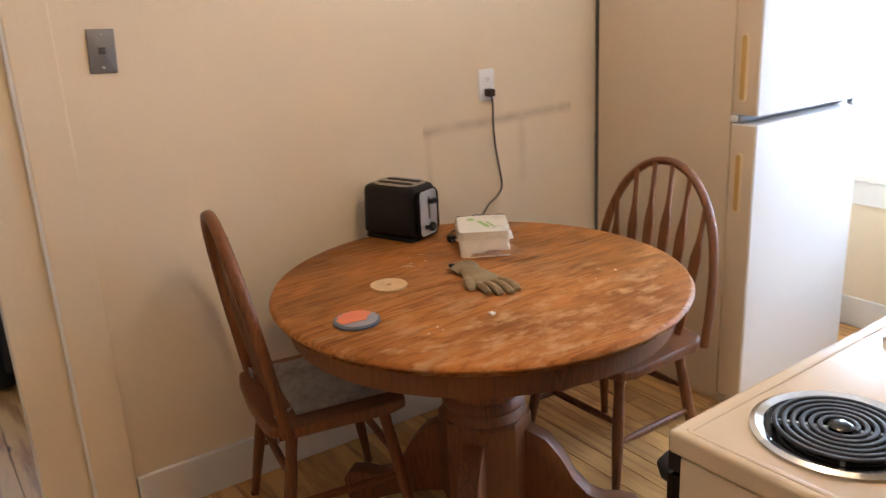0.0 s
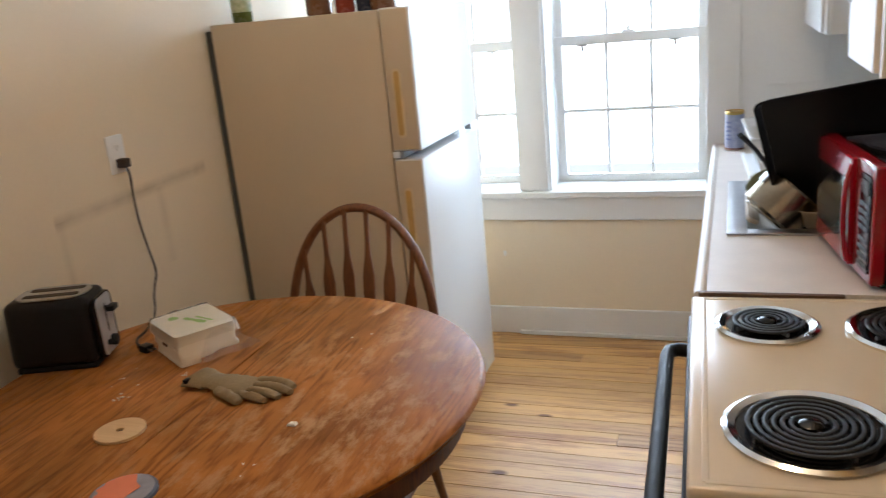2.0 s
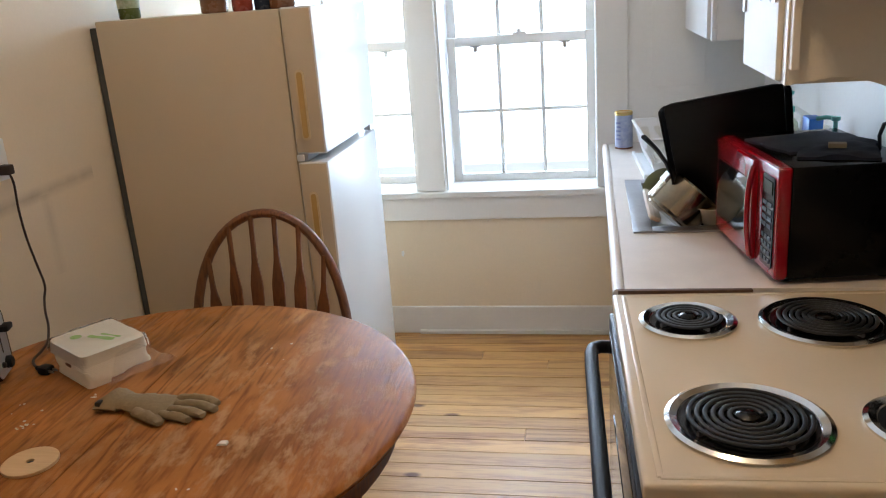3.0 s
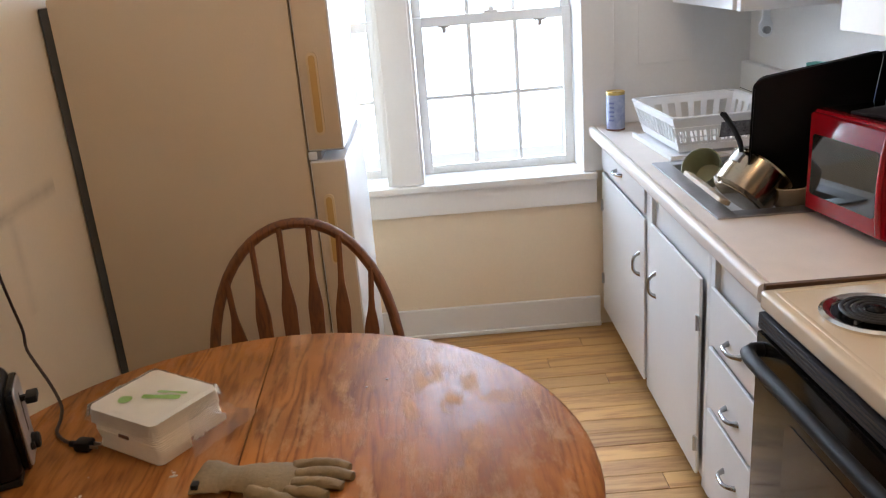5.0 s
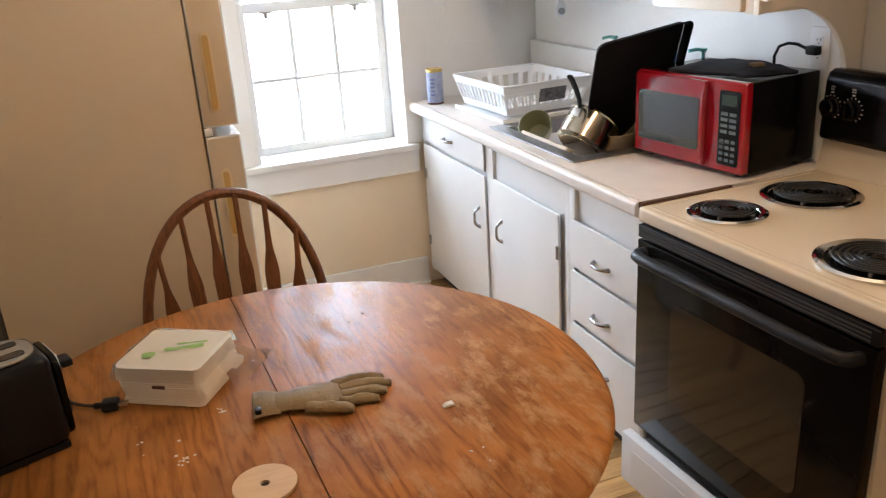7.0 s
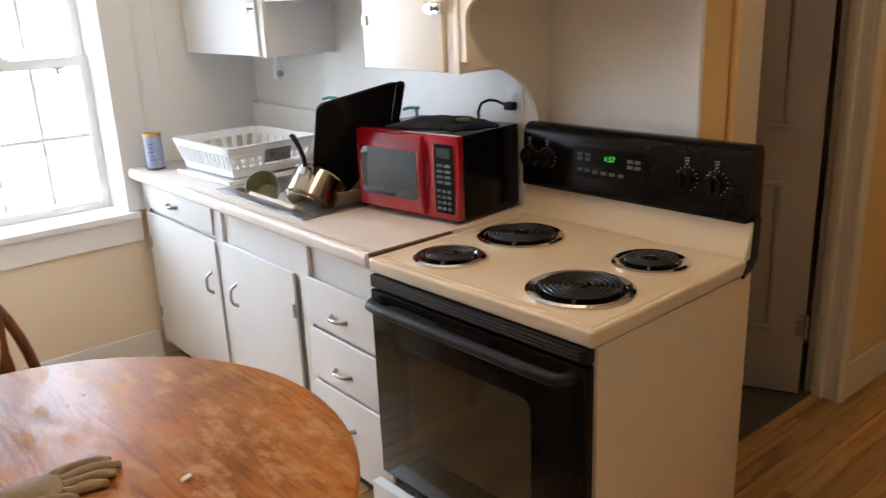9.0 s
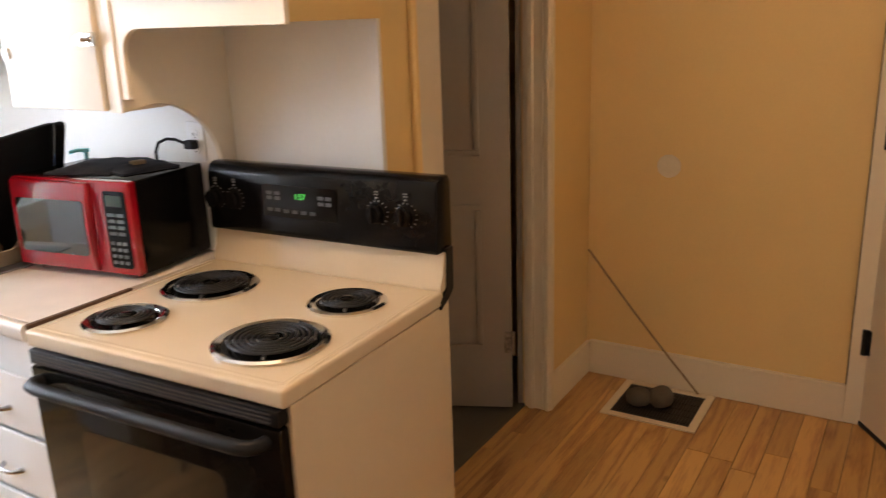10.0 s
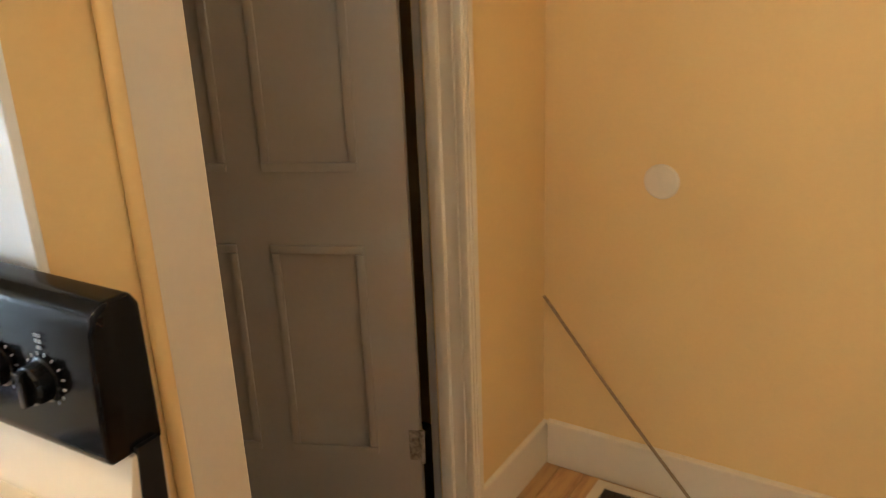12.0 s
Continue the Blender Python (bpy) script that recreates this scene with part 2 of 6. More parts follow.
def shelf_ghost(m):
    """Grimy outline of a removed shelf: one level smear and two faint drips, in the wall's own metres."""
    nt = m.node_tree
    N, L = nt.nodes, nt.links
    b = N["Principled BSDF"]
    tc, sep, nz = N.new("ShaderNodeTexCoord"), N.new("ShaderNodeSeparateXYZ"), N.new("ShaderNodeTexNoise")
    nz.inputs["Scale"].default_value, nz.inputs["Detail"].default_value = 9, 6
    L.new(tc.outputs["Object"], sep.inputs[0])
    L.new(tc.outputs["Object"], nz.inputs["Vector"])

    def op(kind, a, c):
        n = N.new("ShaderNodeMath")
        n.operation = kind
        for i, v in enumerate((a, c)):
            if isinstance(v, (int, float)):
                n.inputs[i].default_value = v
            else:
                L.new(v, n.inputs[i])
        return n.outputs[0]

    def bump_at(v, at, width):
        d = op("DIVIDE", op("ABSOLUTE", op("SUBTRACT", v, at), 0), width)
        return op("MAXIMUM", op("SUBTRACT", 1.0, d), 0.0)

    y, z = sep.outputs["Y"], sep.outputs["Z"]
    level = op("ADD", 1.095, op("MULTIPLY", y, 0.025))
    smear = op("MULTIPLY", bump_at(op("SUBTRACT", z, level), 0.0, 0.028), op("MULTIPLY", op("GREATER_THAN", y, -0.08), op("LESS_THAN", y, 0.64)))
    low = op("LESS_THAN", z, 1.095)
    drip = op("MULTIPLY", op("ADD", bump_at(y, -0.06, 0.022), bump_at(y, 0.38, 0.03)), op("MULTIPLY", low, op("GREATER_THAN", z, 0.84)))
    amount = op("MULTIPLY", op("ADD", op("MULTIPLY", smear, 0.9), op("MULTIPLY", drip, 0.35)), op("POWER", nz.outputs["Fac"], 1.3))
    old = b.inputs["Base Color"].links[0].from_socket
    mx = N.new("ShaderNodeMix")
    mx.data_type = "RGBA"
    L.new(amount, mx.inputs["Factor"])
    L.new(old, mx.inputs["A"])
    mx.inputs["B"].default_value = (0.30, 0.22, 0.13, 1)
    L.new(mx.outputs["Result"], b.inputs["Base Color"])
    return m


WESTPAINT = shelf_ghost(mat("cream_wall_paint_marked", (0.82, 0.70, 0.52), 0.55, vary=0.07, scale=2.5, fine=90, bump=0.2))


# ---- mesh helpers ----
def finish(bm, bevel=0.0, seg=2):
    if bevel:
        bmesh.ops.bevel(bm, geom=[e for e in bm.edges if e.is_manifold and e.calc_face_angle(0) > 0.5], offset=bevel, segments=seg, profile=0.6, affect="EDGES", clamp_overlap=True)
    bmesh.ops.recalc_face_normals(bm, faces=bm.faces)
    return bm


def box(x0, y0, z0, x1, y1, z1, bevel=0.0, seg=2, bm=None):
    own = bmesh.new()
    bmesh.ops.create_cube(own, size=1)
    for v in own.verts:
        v.co = Vector(((x0 + x1) / 2 + v.co.x * (x1 - x0), (y0 + y1) / 2 + v.co.y * (y1 - y0), (z0 + z1) / 2 + v.co.z * (z1 - z0)))
    finish(own, bevel, seg)
    return join(bm, own) if bm else own


def join(bm, other):
    me = bpy.data.meshes.new("tmp")
    other.to_mesh(me)
    other.free()
    bm.from_mesh(me)
    bpy.data.meshes.remove(me)
    return bm


def moved(bm, m):
    bmesh.ops.transform(bm, matrix=m, verts=bm.verts)
    return bm


def prism(points, depth, bevel=0.0, seg=2):
    """A polygon in x, z, pulled along y from 0 to depth."""
    bm = bmesh.new()
    f = bm.faces.new([bm.verts.new((x, 0, z)) for x, z in points])
    r = bmesh.ops.extrude_face_region(bm, geom=[f])
    bmesh.ops.translate(bm, vec=(0, depth, 0), verts=[v for v in r["geom"] if isinstance(v, bmesh.types.BMVert)])
    return finish(bm, bevel, seg)


def lathe(profile, steps=32):
    """A profile of (radius, z) turned about z."""
    bm = bmesh.new()
    rings = []
    for r, z in profile:
        rings.append([bm.verts.new((max(r, 1e-5) * math.cos(2 * math.pi * k / steps), max(r, 1e-5) * math.sin(2 * math.pi * k / steps), z)) for k in range(steps)])
    for a, b in zip(rings, rings[1:]):
        for k in range(steps):
            bm.faces.new((a[k], a[(k + 1) % steps], b[(k + 1) % steps], b[k]))
    for ring, flip in ((rings[0], True), (rings[-1], False)):
        bm.faces.new(ring[::-1] if flip else ring)
    bmesh.ops.remove_doubles(bm, verts=bm.verts, dist=1e-4)
    return finish(bm)


def tube(path, radius, steps=10, closed=False, flat=1.0):
    """A round bar along a path; radius is a number or a function of 0..1; flat squashes it across."""
    pts = [Vector(p) for p in path]
    n = len(pts)
    bm = bmesh.new()
    rings, up = [], None
    for i, p in enumerate(pts):
        a, b = pts[(i - 1) % n if closed else max(i - 1, 0)], pts[(i + 1) % n if closed else min(i + 1, n - 1)]
        d = (b - a).normalized()
        if up is None:
            up = Vector((0, 0, 1)) if abs(d.z) < 0.9 else Vector((1, 0, 0))
        side = d.cross(up).normalized()
        up = side.cross(d).normalized()
        r = radius(i / (n - 1)) if callable(radius) else radius
        rings.append([bm.verts.new(p + r * (math.cos(t) * side + flat * math.sin(t) * up)) for t in [2 * math.pi * k / steps for k in range(steps)]])
    pairs = list(zip(rings, rings[1:])) + ([(rings[-1], rings[0])] if closed else [])
    for a, b in pairs:
        for k in range(steps):
            bm.faces.new((a[k], a[(k + 1) % steps], b[(k + 1) % steps], b[k]))
    if not closed:
        bm.faces.new(rings[0][::-1])
        bm.faces.new(rings[-1])
    return finish(bm)


def rounded(x0, z0, x1, z1, r, n=6):
    """Corner points of a rounded rectangle."""
    out = []
    for cx, cz, a in ((x1 - r, z1 - r, 0), (x0 + r, z1 - r, 90), (x0 + r, z0 + r, 180), (x1 - r, z0 + r, 270)):
        out += [(cx + r * math.cos(radians(a + 90 * k / n)), cz + r * math.sin(radians(a + 90 * k / n))) for k in range(n + 1)]
    return out


def part(name, bm, material, parent=None, label="", smooth=True):
    me = bpy.data.meshes.new(name)
    bm.to_mesh(me)
    bm.free()
    me.materials.append(material)
    if smooth:
        for p in me.polygons:
            p.use_smooth = True
        me.set_sharp_from_angle(angle=radians(35))
    ob = new(name, me)
    if parent:
        ob.parent = parent
    if label:
        ob["label"] = label
    return ob


def thing(name, m, label, category, group="", kind=""):
    ob = new(name)
    ob.empty_display_size = 0.1
    ob.matrix_world = m
    return tagged(ob, label, category, group, kind)


def structure(name, bm, material, label, category="", smooth=False):
    return tagged(part(name, bm, material, smooth=smooth), label, category or name.split("_")[0], kind="structure")


def text_mesh(words, size, material, parent, m, name="lettering", depth=0.0006):
    cu = bpy.data.curves.new("tmp_text", "FONT")
    cu.body, cu.size, cu.extrude, cu.align_x, cu.align_y = words, size, depth, "CENTER", "CENTER"
    tmp = new("tmp_text", cu)
    me = bpy.data.meshes.new_from_object(tmp.evaluated_get(bpy.context.evaluated_depsgraph_get()))
    bpy.data.objects.remove(tmp)
    me.materials.clear()
    me.materials.append(material)
    ob = new(name, me)
    ob.parent = parent
    ob.matrix_basis = m
    return ob


# ---- the rooms ----
XL, YN, XK, XS, XH, H = -1.70, 1.85, 0.66, 0.718, 2.222, 2.55
YP = -0.527      # south face of the wall with the taupe door
YB = -2.75      # wall behind the walker
T = 0.12


def wall(name, holes, length, height, thick, m, material, label):
    """A wall in its own x, z with rectangular openings, y from 0 to thick."""
    bm = bmesh.new()
    xs = sorted({0, length, *[h[0] for h in holes], *[h[2] for h in holes]})
    for a, b in zip(xs, xs[1:]):
        cuts = sorted((h[1], h[3]) for h in holes if h[0] <= a + 1e-6 and h[2] >= b - 1e-6)
        z = 0
        for c0, c1 in cuts + [(height, height)]:
            if c0 > z + 1e-6:
                box(a, 0, z, b, thick, c0, bm=bm)
            z = c1
    return structure(name, moved(bm, m), material, label, "wall")


floor = structure("floor", box(-4.6, YB - T, -0.08, XH + T, YN + 0.1, -0.022), DARKGAP, "yellow pine floorboards with dark joints and knots", "floor")
structure("ceiling", box(-4.6, YB - T, H, XH + 1.2, YN + 0.4, H + 0.1), CEIL, "plain off-white painted ceiling", "ceiling")
# window wall: two sash windows side by side in a deep reveal
WA, WB = (-0.738, -0.010), (-1.57, -0.842)
WZ0, WZ1 = 0.70, 2.10
X0 = XL - T
wall("wall_north", [(WB[0] - X0, WZ0, WB[1] - X0, WZ1), (WA[0] - X0, WZ0, WA[1] - X0, WZ1)], XK + 0.2 - X0, H, 0.30, pose(X0, YN, 0), CREAM, "cream painted wall under two sash windows")
structure("wall_panel_north", box(0.10, YN - 0.006, 0.905, XK, YN + 0.002, H), OFFWHITE, "off-white painted wall between window and cupboards", "wall")
structure("trim_patch_north", box(0.20, YN - 0.012, 1.15, 0.42, YN - 0.006, 1.62, 0.002), OFFWHITE, "off-white painted blank panel on the wall", "trim")
# west wall beside the table and the doorway to the next room
west = wall("wall_west", [], YN + 0.3 + 1.36, H, T, pose(XL, -1.36, 0, 0, 0, 90), WESTPAINT, "cream wall with faint marks of a removed shelf")
wall("wall_west_south", [(0.35, 0, 1.25, 2.06)], -1.36 - YB, H, T, pose(XL, YB, 0, 0, 0, 90), CREAM, "cream wall with an open doorway")
# counter wall, stove wall and the wall with the taupe door
structure("wall_counter", box(XK, 0.02, 0, XK + 0.2, YN, H), OFFWHITE, "off-white wall behind counter and sink", "wall")
structure("wall_stove", box(XS, YP + 0.012, 0, XS + 0.1, 0.02, H), OFFWHITE, "off-white wall behind the stove", "wall")
DX0, DX1 = 0.991, 1.79       # the passage beside the stove wall
structure("wall_stove_end", box(XS + 0.003, YP, 0, XS + 0.1, YP + 0.012, H), TAN, "ochre end of the stove wall", "wall")
structure("wall_hall_north", box(DX1, YP, 0, XH, YP + T, H), TAN, "ochre return wall at the end of the hall", "wall")
structure("wall_passage_head", box(XS + 0.1, YP, 2.06, DX1, YP + T, H), TAN, "ochre wall over the passage", "wall")
structure("wall_passage_end", box(XS + 0.1, YP, 0, DX0 - 0.004, YP + T, 2.06), TAN, "ochre end of the stove wall", "wall")
wall("wall_passage_east", [(0.012, 0, 0.84, 2.05)], YN + 0.3 - YP - T, H, T, pose(DX1 + T, YP + T, 0, 0, 0, 90), TAN, "ochre wall round the taupe door")
structure("wall_hall_corner", box(XS - 0.004, YP - 0.003, 0, XS + 0.012, YP + 0.02, H, 0.003), OFFWHITE, "rounded plaster corner beside the stove", "wall")
EY0, EY1 = -2.47, -1.645
wall("wall_east", [(EY0 - YB, 0, EY1 - YB, 2.06)], 1.0 + YN - YB, H, T, pose(XH + T, YB, 0, 0, 0, 90), TAN, "ochre hall wall with a blank round cover plate")
structure("wall_south", box(X0, YB - T, 0, XH + T, YB, H), CREAM, "cream wall at the end of the room", "wall")
structure("floor_slate", box(XS + 0.1, -0.42, -0.022, XH, YN + 0.3, -0.003), SLATE, "dark grey sheet floor beyond the taupe door", "floor")
structure("wall_beyond_north", box(XS + 0.1, YN + 0.3, 0, XH + T, YN + 0.4, H), TAN, "plain wall of the dim room beyond", "wall")
structure("wall_next_room_north", box(-4.6, -0.6, 0, X0, -0.5, H), OFFWHITE, "pale wall of the next room", "wall")
structure("wall_next_room_west", box(-4.7, YB - T, 0, -4.6, -0.5, H), OFFWHITE, "pale wall of the next room", "wall")
structure("wall_next_room_south", box(-4.6, YB - T, 0, X0, YB, H), OFFWHITE, "pale wall of the next room", "wall")
structure("wall_porch", box(XH + 1.1, YB - T, 0, XH + 1.2, YN, H), TAN, "plain wall beyond the white door", "wall")
structure("floor_porch", box(XH + T, YB - T, -0.08, XH + 1.2, YN, -0.004), SLATE, "plain floor beyond the white door", "floor")
structure("wall_porch_end", box(XH + T, YB - T, 0, XH + 1.2, YB, H), TAN, "plain wall beyond the white door", "wall")


def board_trim(name, x0, y0, z0, x1, y1, z1, material=None, label="white painted baseboard", bevel=0.004, category="baseboard"):
    return structure(name, box(x0, y0, z0, x1, y1, z1, bevel), material or TRIM, label, category)


board_trim("baseboard_north", XL, YN - 0.018, 0.002, 0.03, YN, 0.14)
board_trim("trim_quarter_round", -0.9, YN - 0.032, 0.002, 0.03, YN - 0.018, 0.022, label="white quarter-round strip at the foot of the wall", category="trim")
board_trim("baseboard_west", XL, -1.24, 0.002, XL + 0.018, YN - 0.02, 0.15, label="cream-white painted baseboard")
board_trim("baseboard_hall_north", DX1 + 0.004, YP - 0.018, 0.002, XH, YP, 0.15, HALLTRIM, "scuffed cream-white baseboard")
board_trim("baseboard_hall_east", XH - 0.018, -1.583, 0.002, XH, YP - 0.02, 0.145, HALLTRIM, "scuffed cream-white baseboard with a chipped end")
board_trim("trim_baseboard_cap", XH - 0.024, -1.583, 0.145, XH, YP - 0.02, 0.158, HALLTRIM, "scuffed moulding on the hall baseboard", category="trim")

# window casing, sill and apron
board_trim("trim_window_mullion", -0.850, YN - 0.022, 0.72, -0.724, YN, 2.2, label="white flat mullion between the windows", category="trim")
board_trim("trim_window_east", -0.033, YN - 0.022, 0.72, 0.10, YN, 2.2, label="white flat window casing", category="trim")
board_trim("trim_window_west", XL, YN - 0.022, 0.72, -1.545, YN, 2.2, label="white flat window casing", category="trim")
board_trim("trim_window_head", XL, YN - 0.026, 2.09, 0.10, YN, 2.22, label="white flat window head", category="trim")
board_trim("trim_window_sill", XL, YN - 0.045, 0.688, 0.02, YN + 0.16, 0.718, label="white painted window sill", category="trim", bevel=0.006)
board_trim("trim_window_apron", XL, YN - 0.024, 0.58, 0.02, YN, 0.688, label="white painted apron board under the sill", category="trim")


def window(name, x0, x1, label):
    w = thing(name, pose(x0, YN + 0.16, 0), label, "window", kind="structure")
    W = x1 - x0
    yj = -0.16
    for a, b in ((0, 0.025), (W - 0.025, W)):
        part("jamb", box(a, yj, WZ0 + 0.01, b, 0.14, WZ1, 0.002), TRIM, w)
    part("head", box(0, yj, WZ1 - 0.025, W, 0.14, WZ1, 0.002), TRIM, w)
    part("stool", box(0.0, 0.0, WZ0, W, 0.14, 0.716, 0.002), TRIM, w)
    for tag, y, z0, z1 in (("lower_sash", 0.02, 0.716, 1.392), ("upper_sash", 0.06, 1.352, WZ1 - 0.02)):
        a, b = 0.028, W - 0.028
        s = part(tag, join(join(join(box(a, y, z0, a + 0.038, y + 0.035, z1, 0.003), box(b - 0.038, y, z0, b, y + 0.035, z1, 0.003)),
                                box(a + 0.038, y, z1 - 0.042, b - 0.038, y + 0.035, z1, 0.003)), box(a + 0.038, y, z0, b - 0.038, y + 0.035, z0 + 0.035, 0.003)), TRIM, w)
        gx0, gx1, gz0, gz1 = a + 0.038, b - 0.038, z0 + 0.035, z1 - 0.042
        for k in (1, 2):
            x = gx0 + (gx1 - gx0) * k / 3
            part("muntin", box(x - 0.009, y + 0.006, gz0, x + 0.009, y + 0.03, gz1, 0.002), TRIM, s)
        zm = (gz0 + gz1) / 2
        part("muntin", box(gx0, y + 0.007, zm - 0.008, gx1, y + 0.029, zm + 0.008, 0.002), TRIM, s)
        for i in range(3):
            for j in range(2):
                pa = part("pane", box(gx0 + (gx1 - gx0) * i / 3 + 0.002, y + 0.018, gz0 + (gz1 - gz0) * j / 2 + 0.002, gx0 + (gx1 - gx0) * (i + 1) / 3 - 0.002, y + 0.021, gz0 + (gz1 - gz0) * (j + 1) / 2 - 0.002), GLASS, s, smooth=False)
                pa.visible_shadow = False
        if tag == "lower_sash":
            part("sash_lock", join(box(W / 2 - 0.03, y - 0.002, z1, W / 2 + 0.03, y + 0.03, z1 + 0.01, 0.003), moved(lathe([(0.012, 0), (0.012, 0.012), (0.004, 0.018)], 14), pose(W / 2, y + 0.014, z1 + 0.01))), TRIM, w, "white cast sash lock")
            for x in (0.16, W - 0.16):
                part("tilt_latch", join(box(x - 0.025, y - 0.004, gz1 - 0.006, x + 0.025, y + 0.012, gz1 + 0.002), box(x - 0.009, y - 0.004, gz1 - 0.028, x + 0.009, y + 0.006, gz1 - 0.004, 0.002)), STEEL, w, "small grey sash catch")
    return w


window("window_1", *WA, "white double-hung sash window with six-pane sashes")
window("window_2", *WB, "white double-hung sash window behind the refrigerator")

# bright overcast sky outside the windows
SKYGLOW = glow("overcast_sky", (0.92, 0.97, 1.0), 1.8)
tagged(part("backdrop", moved(box(-6, 0, -3, 5, 0.02, 8), pose(0, 7, 0)), SKYGLOW, smooth=False), "plain white overcast sky outside the windows", "backdrop", kind="structure")


# doors
def panel_mould(x0, z0, x1, z1, y, w=0.022, d=0.010):
    """A raised moulding frame on the -y face of a door."""
    bm = bmesh.new()
    for a, b, c, e in ((x0, z0, x1, z0 + w), (x0, z1 - w, x1, z1), (x0, z0 + w, x0 + w, z1 - w), (x1 - w, z0 + w, x1, z1 - w)):
        box(a, y - d, b, c, y, e, 0.004, 2, bm)
    return bm


HINGE = mat("worn_painted_hinge", (0.40, 0.34, 0.26), 0.5, 0.2, vary=0.5, scale=60, dark=(0.12, 0.08, 0.05))
door = thing("door_1", pose(1.753, -0.385, 0, 0, 0, 180 - 66), "taupe painted four-panel wooden door standing ajar", "door", kind="structure")
DW = 0.80
leaf = part("leaf", box(0, 0, 0.012, DW, 0.036, 2.03, 0.003), GREYDOOR, door)
for px0, px1 in ((0.115, 0.355), (0.445, 0.69)):
    for z0, z1 in ((0.27, 0.87), (1.06, 1.90)):
        part("panel", moved(panel_mould(px0, z0, px1, z1, 0), Matrix.Diagonal((1, -1, 1, 1)) @ Matrix.Translation((0, -0.036, 0))), GREYDOOR, leaf)
        part("panel", panel_mould(px0, z0, px1, z1, 0), GREYDOOR, leaf)
for z in (0.30, 1.75):
    hg = part("hinge", box(-0.012, 0.030, z - 0.045, 0.03, 0.040, z + 0.045, 0.002), HINGE, door, "paint-worn steel butt hinge")
    part("hinge_pin", moved(lathe([(0.007, -0.05), (0.007, 0.05)], 12), pose(-0.006, 0.043, z)), HINGE, hg)
# casing with stepped moulding round the taupe door
bm = box(DX1 - 0.018, YP - 0.016, 0.002, DX1, YP + 0.098, 2.06, 0.004)
for a, b, d in ((0.004, 0.020, 0.026), (0.030, 0.036, 0.023), (0.070, 0.094, 0.030)):
    box(DX1 - d, YP - 0.016 + a, 0.002, DX1 - 0.014, YP - 0.016 + b, 2.06, 0.004, 2, bm)
structure("trim_door_casing", bm, HALLTRIM, "cream painted moulded door casing", "trim")
structure("trim_corner_strip", box(DX1 - 0.010, YP - 0.020, 0.002, DX1 + 0.012, YP - 0.0165, 2.06, 0.001), HALLTRIM, "cream painted edge of the casing", "trim")
GREYCREAM = mat("dull_cream_trim_paint", (0.66, 0.57, 0.44), 0.45, vary=0.06, scale=5, fine=70, bump=0.15)
structure("trim_door_west", box(DX0 - 0.112, YP - 0.018, 0.002, DX0 + 0.004, YP, 2.06, 0.003), GREYCREAM, "dull cream flat door casing", "trim")
structure("trim_door_bead", moved(lathe([(0.013, 0.0), (0.013, 2.06)], 16), pose(DX0 - 0.122, YP - 0.010, 0.002)), TAN, "ochre rounded bead beside the casing", "trim", True)
structure("trim_door_head", box(DX1 - 0.02, YP + 0.10, 2.06, DX1, 0.50, 2.17, 0.004), HALLTRIM, "cream painted moulded door casing", "trim")
structure("trim_jamb_hinge", box(DX1 - 0.006, YP + T - 0.008, 0.002, DX1 + T, YP + T + 0.014, 2.05, 0.003), GREYDOOR, "taupe painted door jamb", "trim")
structure("trim_jamb_west", box(DX0 - 0.018, YP + 0.002, 0.002, DX0 + 0.004, YP + 0.125, 2.05, 0.003), HALLTRIM, "cream painted door jamb", "trim")
structure("trim_threshold", box(DX0, -0.425, -0.002, DX1, -0.405, 0.006, 0.003), SLATE, "dark threshold strip", "trim")

wd = thing("door_2", pose(XH - 0.012, EY1 + 0.005, 0, 0, 0, 180 + 33), "white painted moulded panel door standing open", "door", kind="structure")
HALLDOOR = mat("warm_white_door_paint", (0.74, 0.66, 0.54), 0.4, vary=0.05, scale=5, fine=80, bump=0.2)
leaf = part("leaf", box(0.0, 0, 0.02, 0.81, 0.04, 2.03, 0.003), HALLDOOR, wd)
for px0, px1 in ((0.12, 0.37), (0.45, 0.70)):
    for z0, z1 in ((0.27, 0.86), (1.08, 1.55), (1.65, 1.92)):
        part("panel", panel_mould(px0, z0, px1, z1, 0, 0.03, 0.007), HALLDOOR, leaf)
        part("panel", box(px0 + 0.055, -0.006, z0 + 0.055, px1 - 0.055, 0.0, z1 - 0.055, 0.005), HALLDOOR, leaf)
part("sweep", box(0.0, -0.004, 0.003, 0.81, 0.044, 0.022, 0.003), BLACKMATT, wd, "black rubber door sweep")
part("knob", moved(lathe([(0.028, 0), (0.028, 0.006), (0.012, 0.012), (0.012, 0.035), (0.028, 0.045), (0.028, 0.06), (0.015, 0.07)], 20), pose(0.745, 0, 0.98, 90)), STEEL, wd)
for z in (0.345, 1.12, 1.85):
    part("hinge", join(moved(lathe([(0.012, -0.05), (0.012, 0.05)], 14), pose(0.0, -0.012, z)), box(0.0, -0.004, z - 0.048, 0.02, 0.004, z + 0.048)), BLACKMATT, wd, "black steel hinge")
structure("trim_white_door_jamb", box(XH - 0.016, EY1 - 0.004, 0.002, XH + T, EY1 + 0.062, 2.06, 0.004), HALLTRIM, "cream painted door casing", "trim")
structure("trim_crack", box(XH - 0.0168, EY1 + 0.0615, 0.16, XH - 0.0005, EY1 + 0.0645, 2.06), DARKGAP, "dark crack between wall and door casing", "trim")
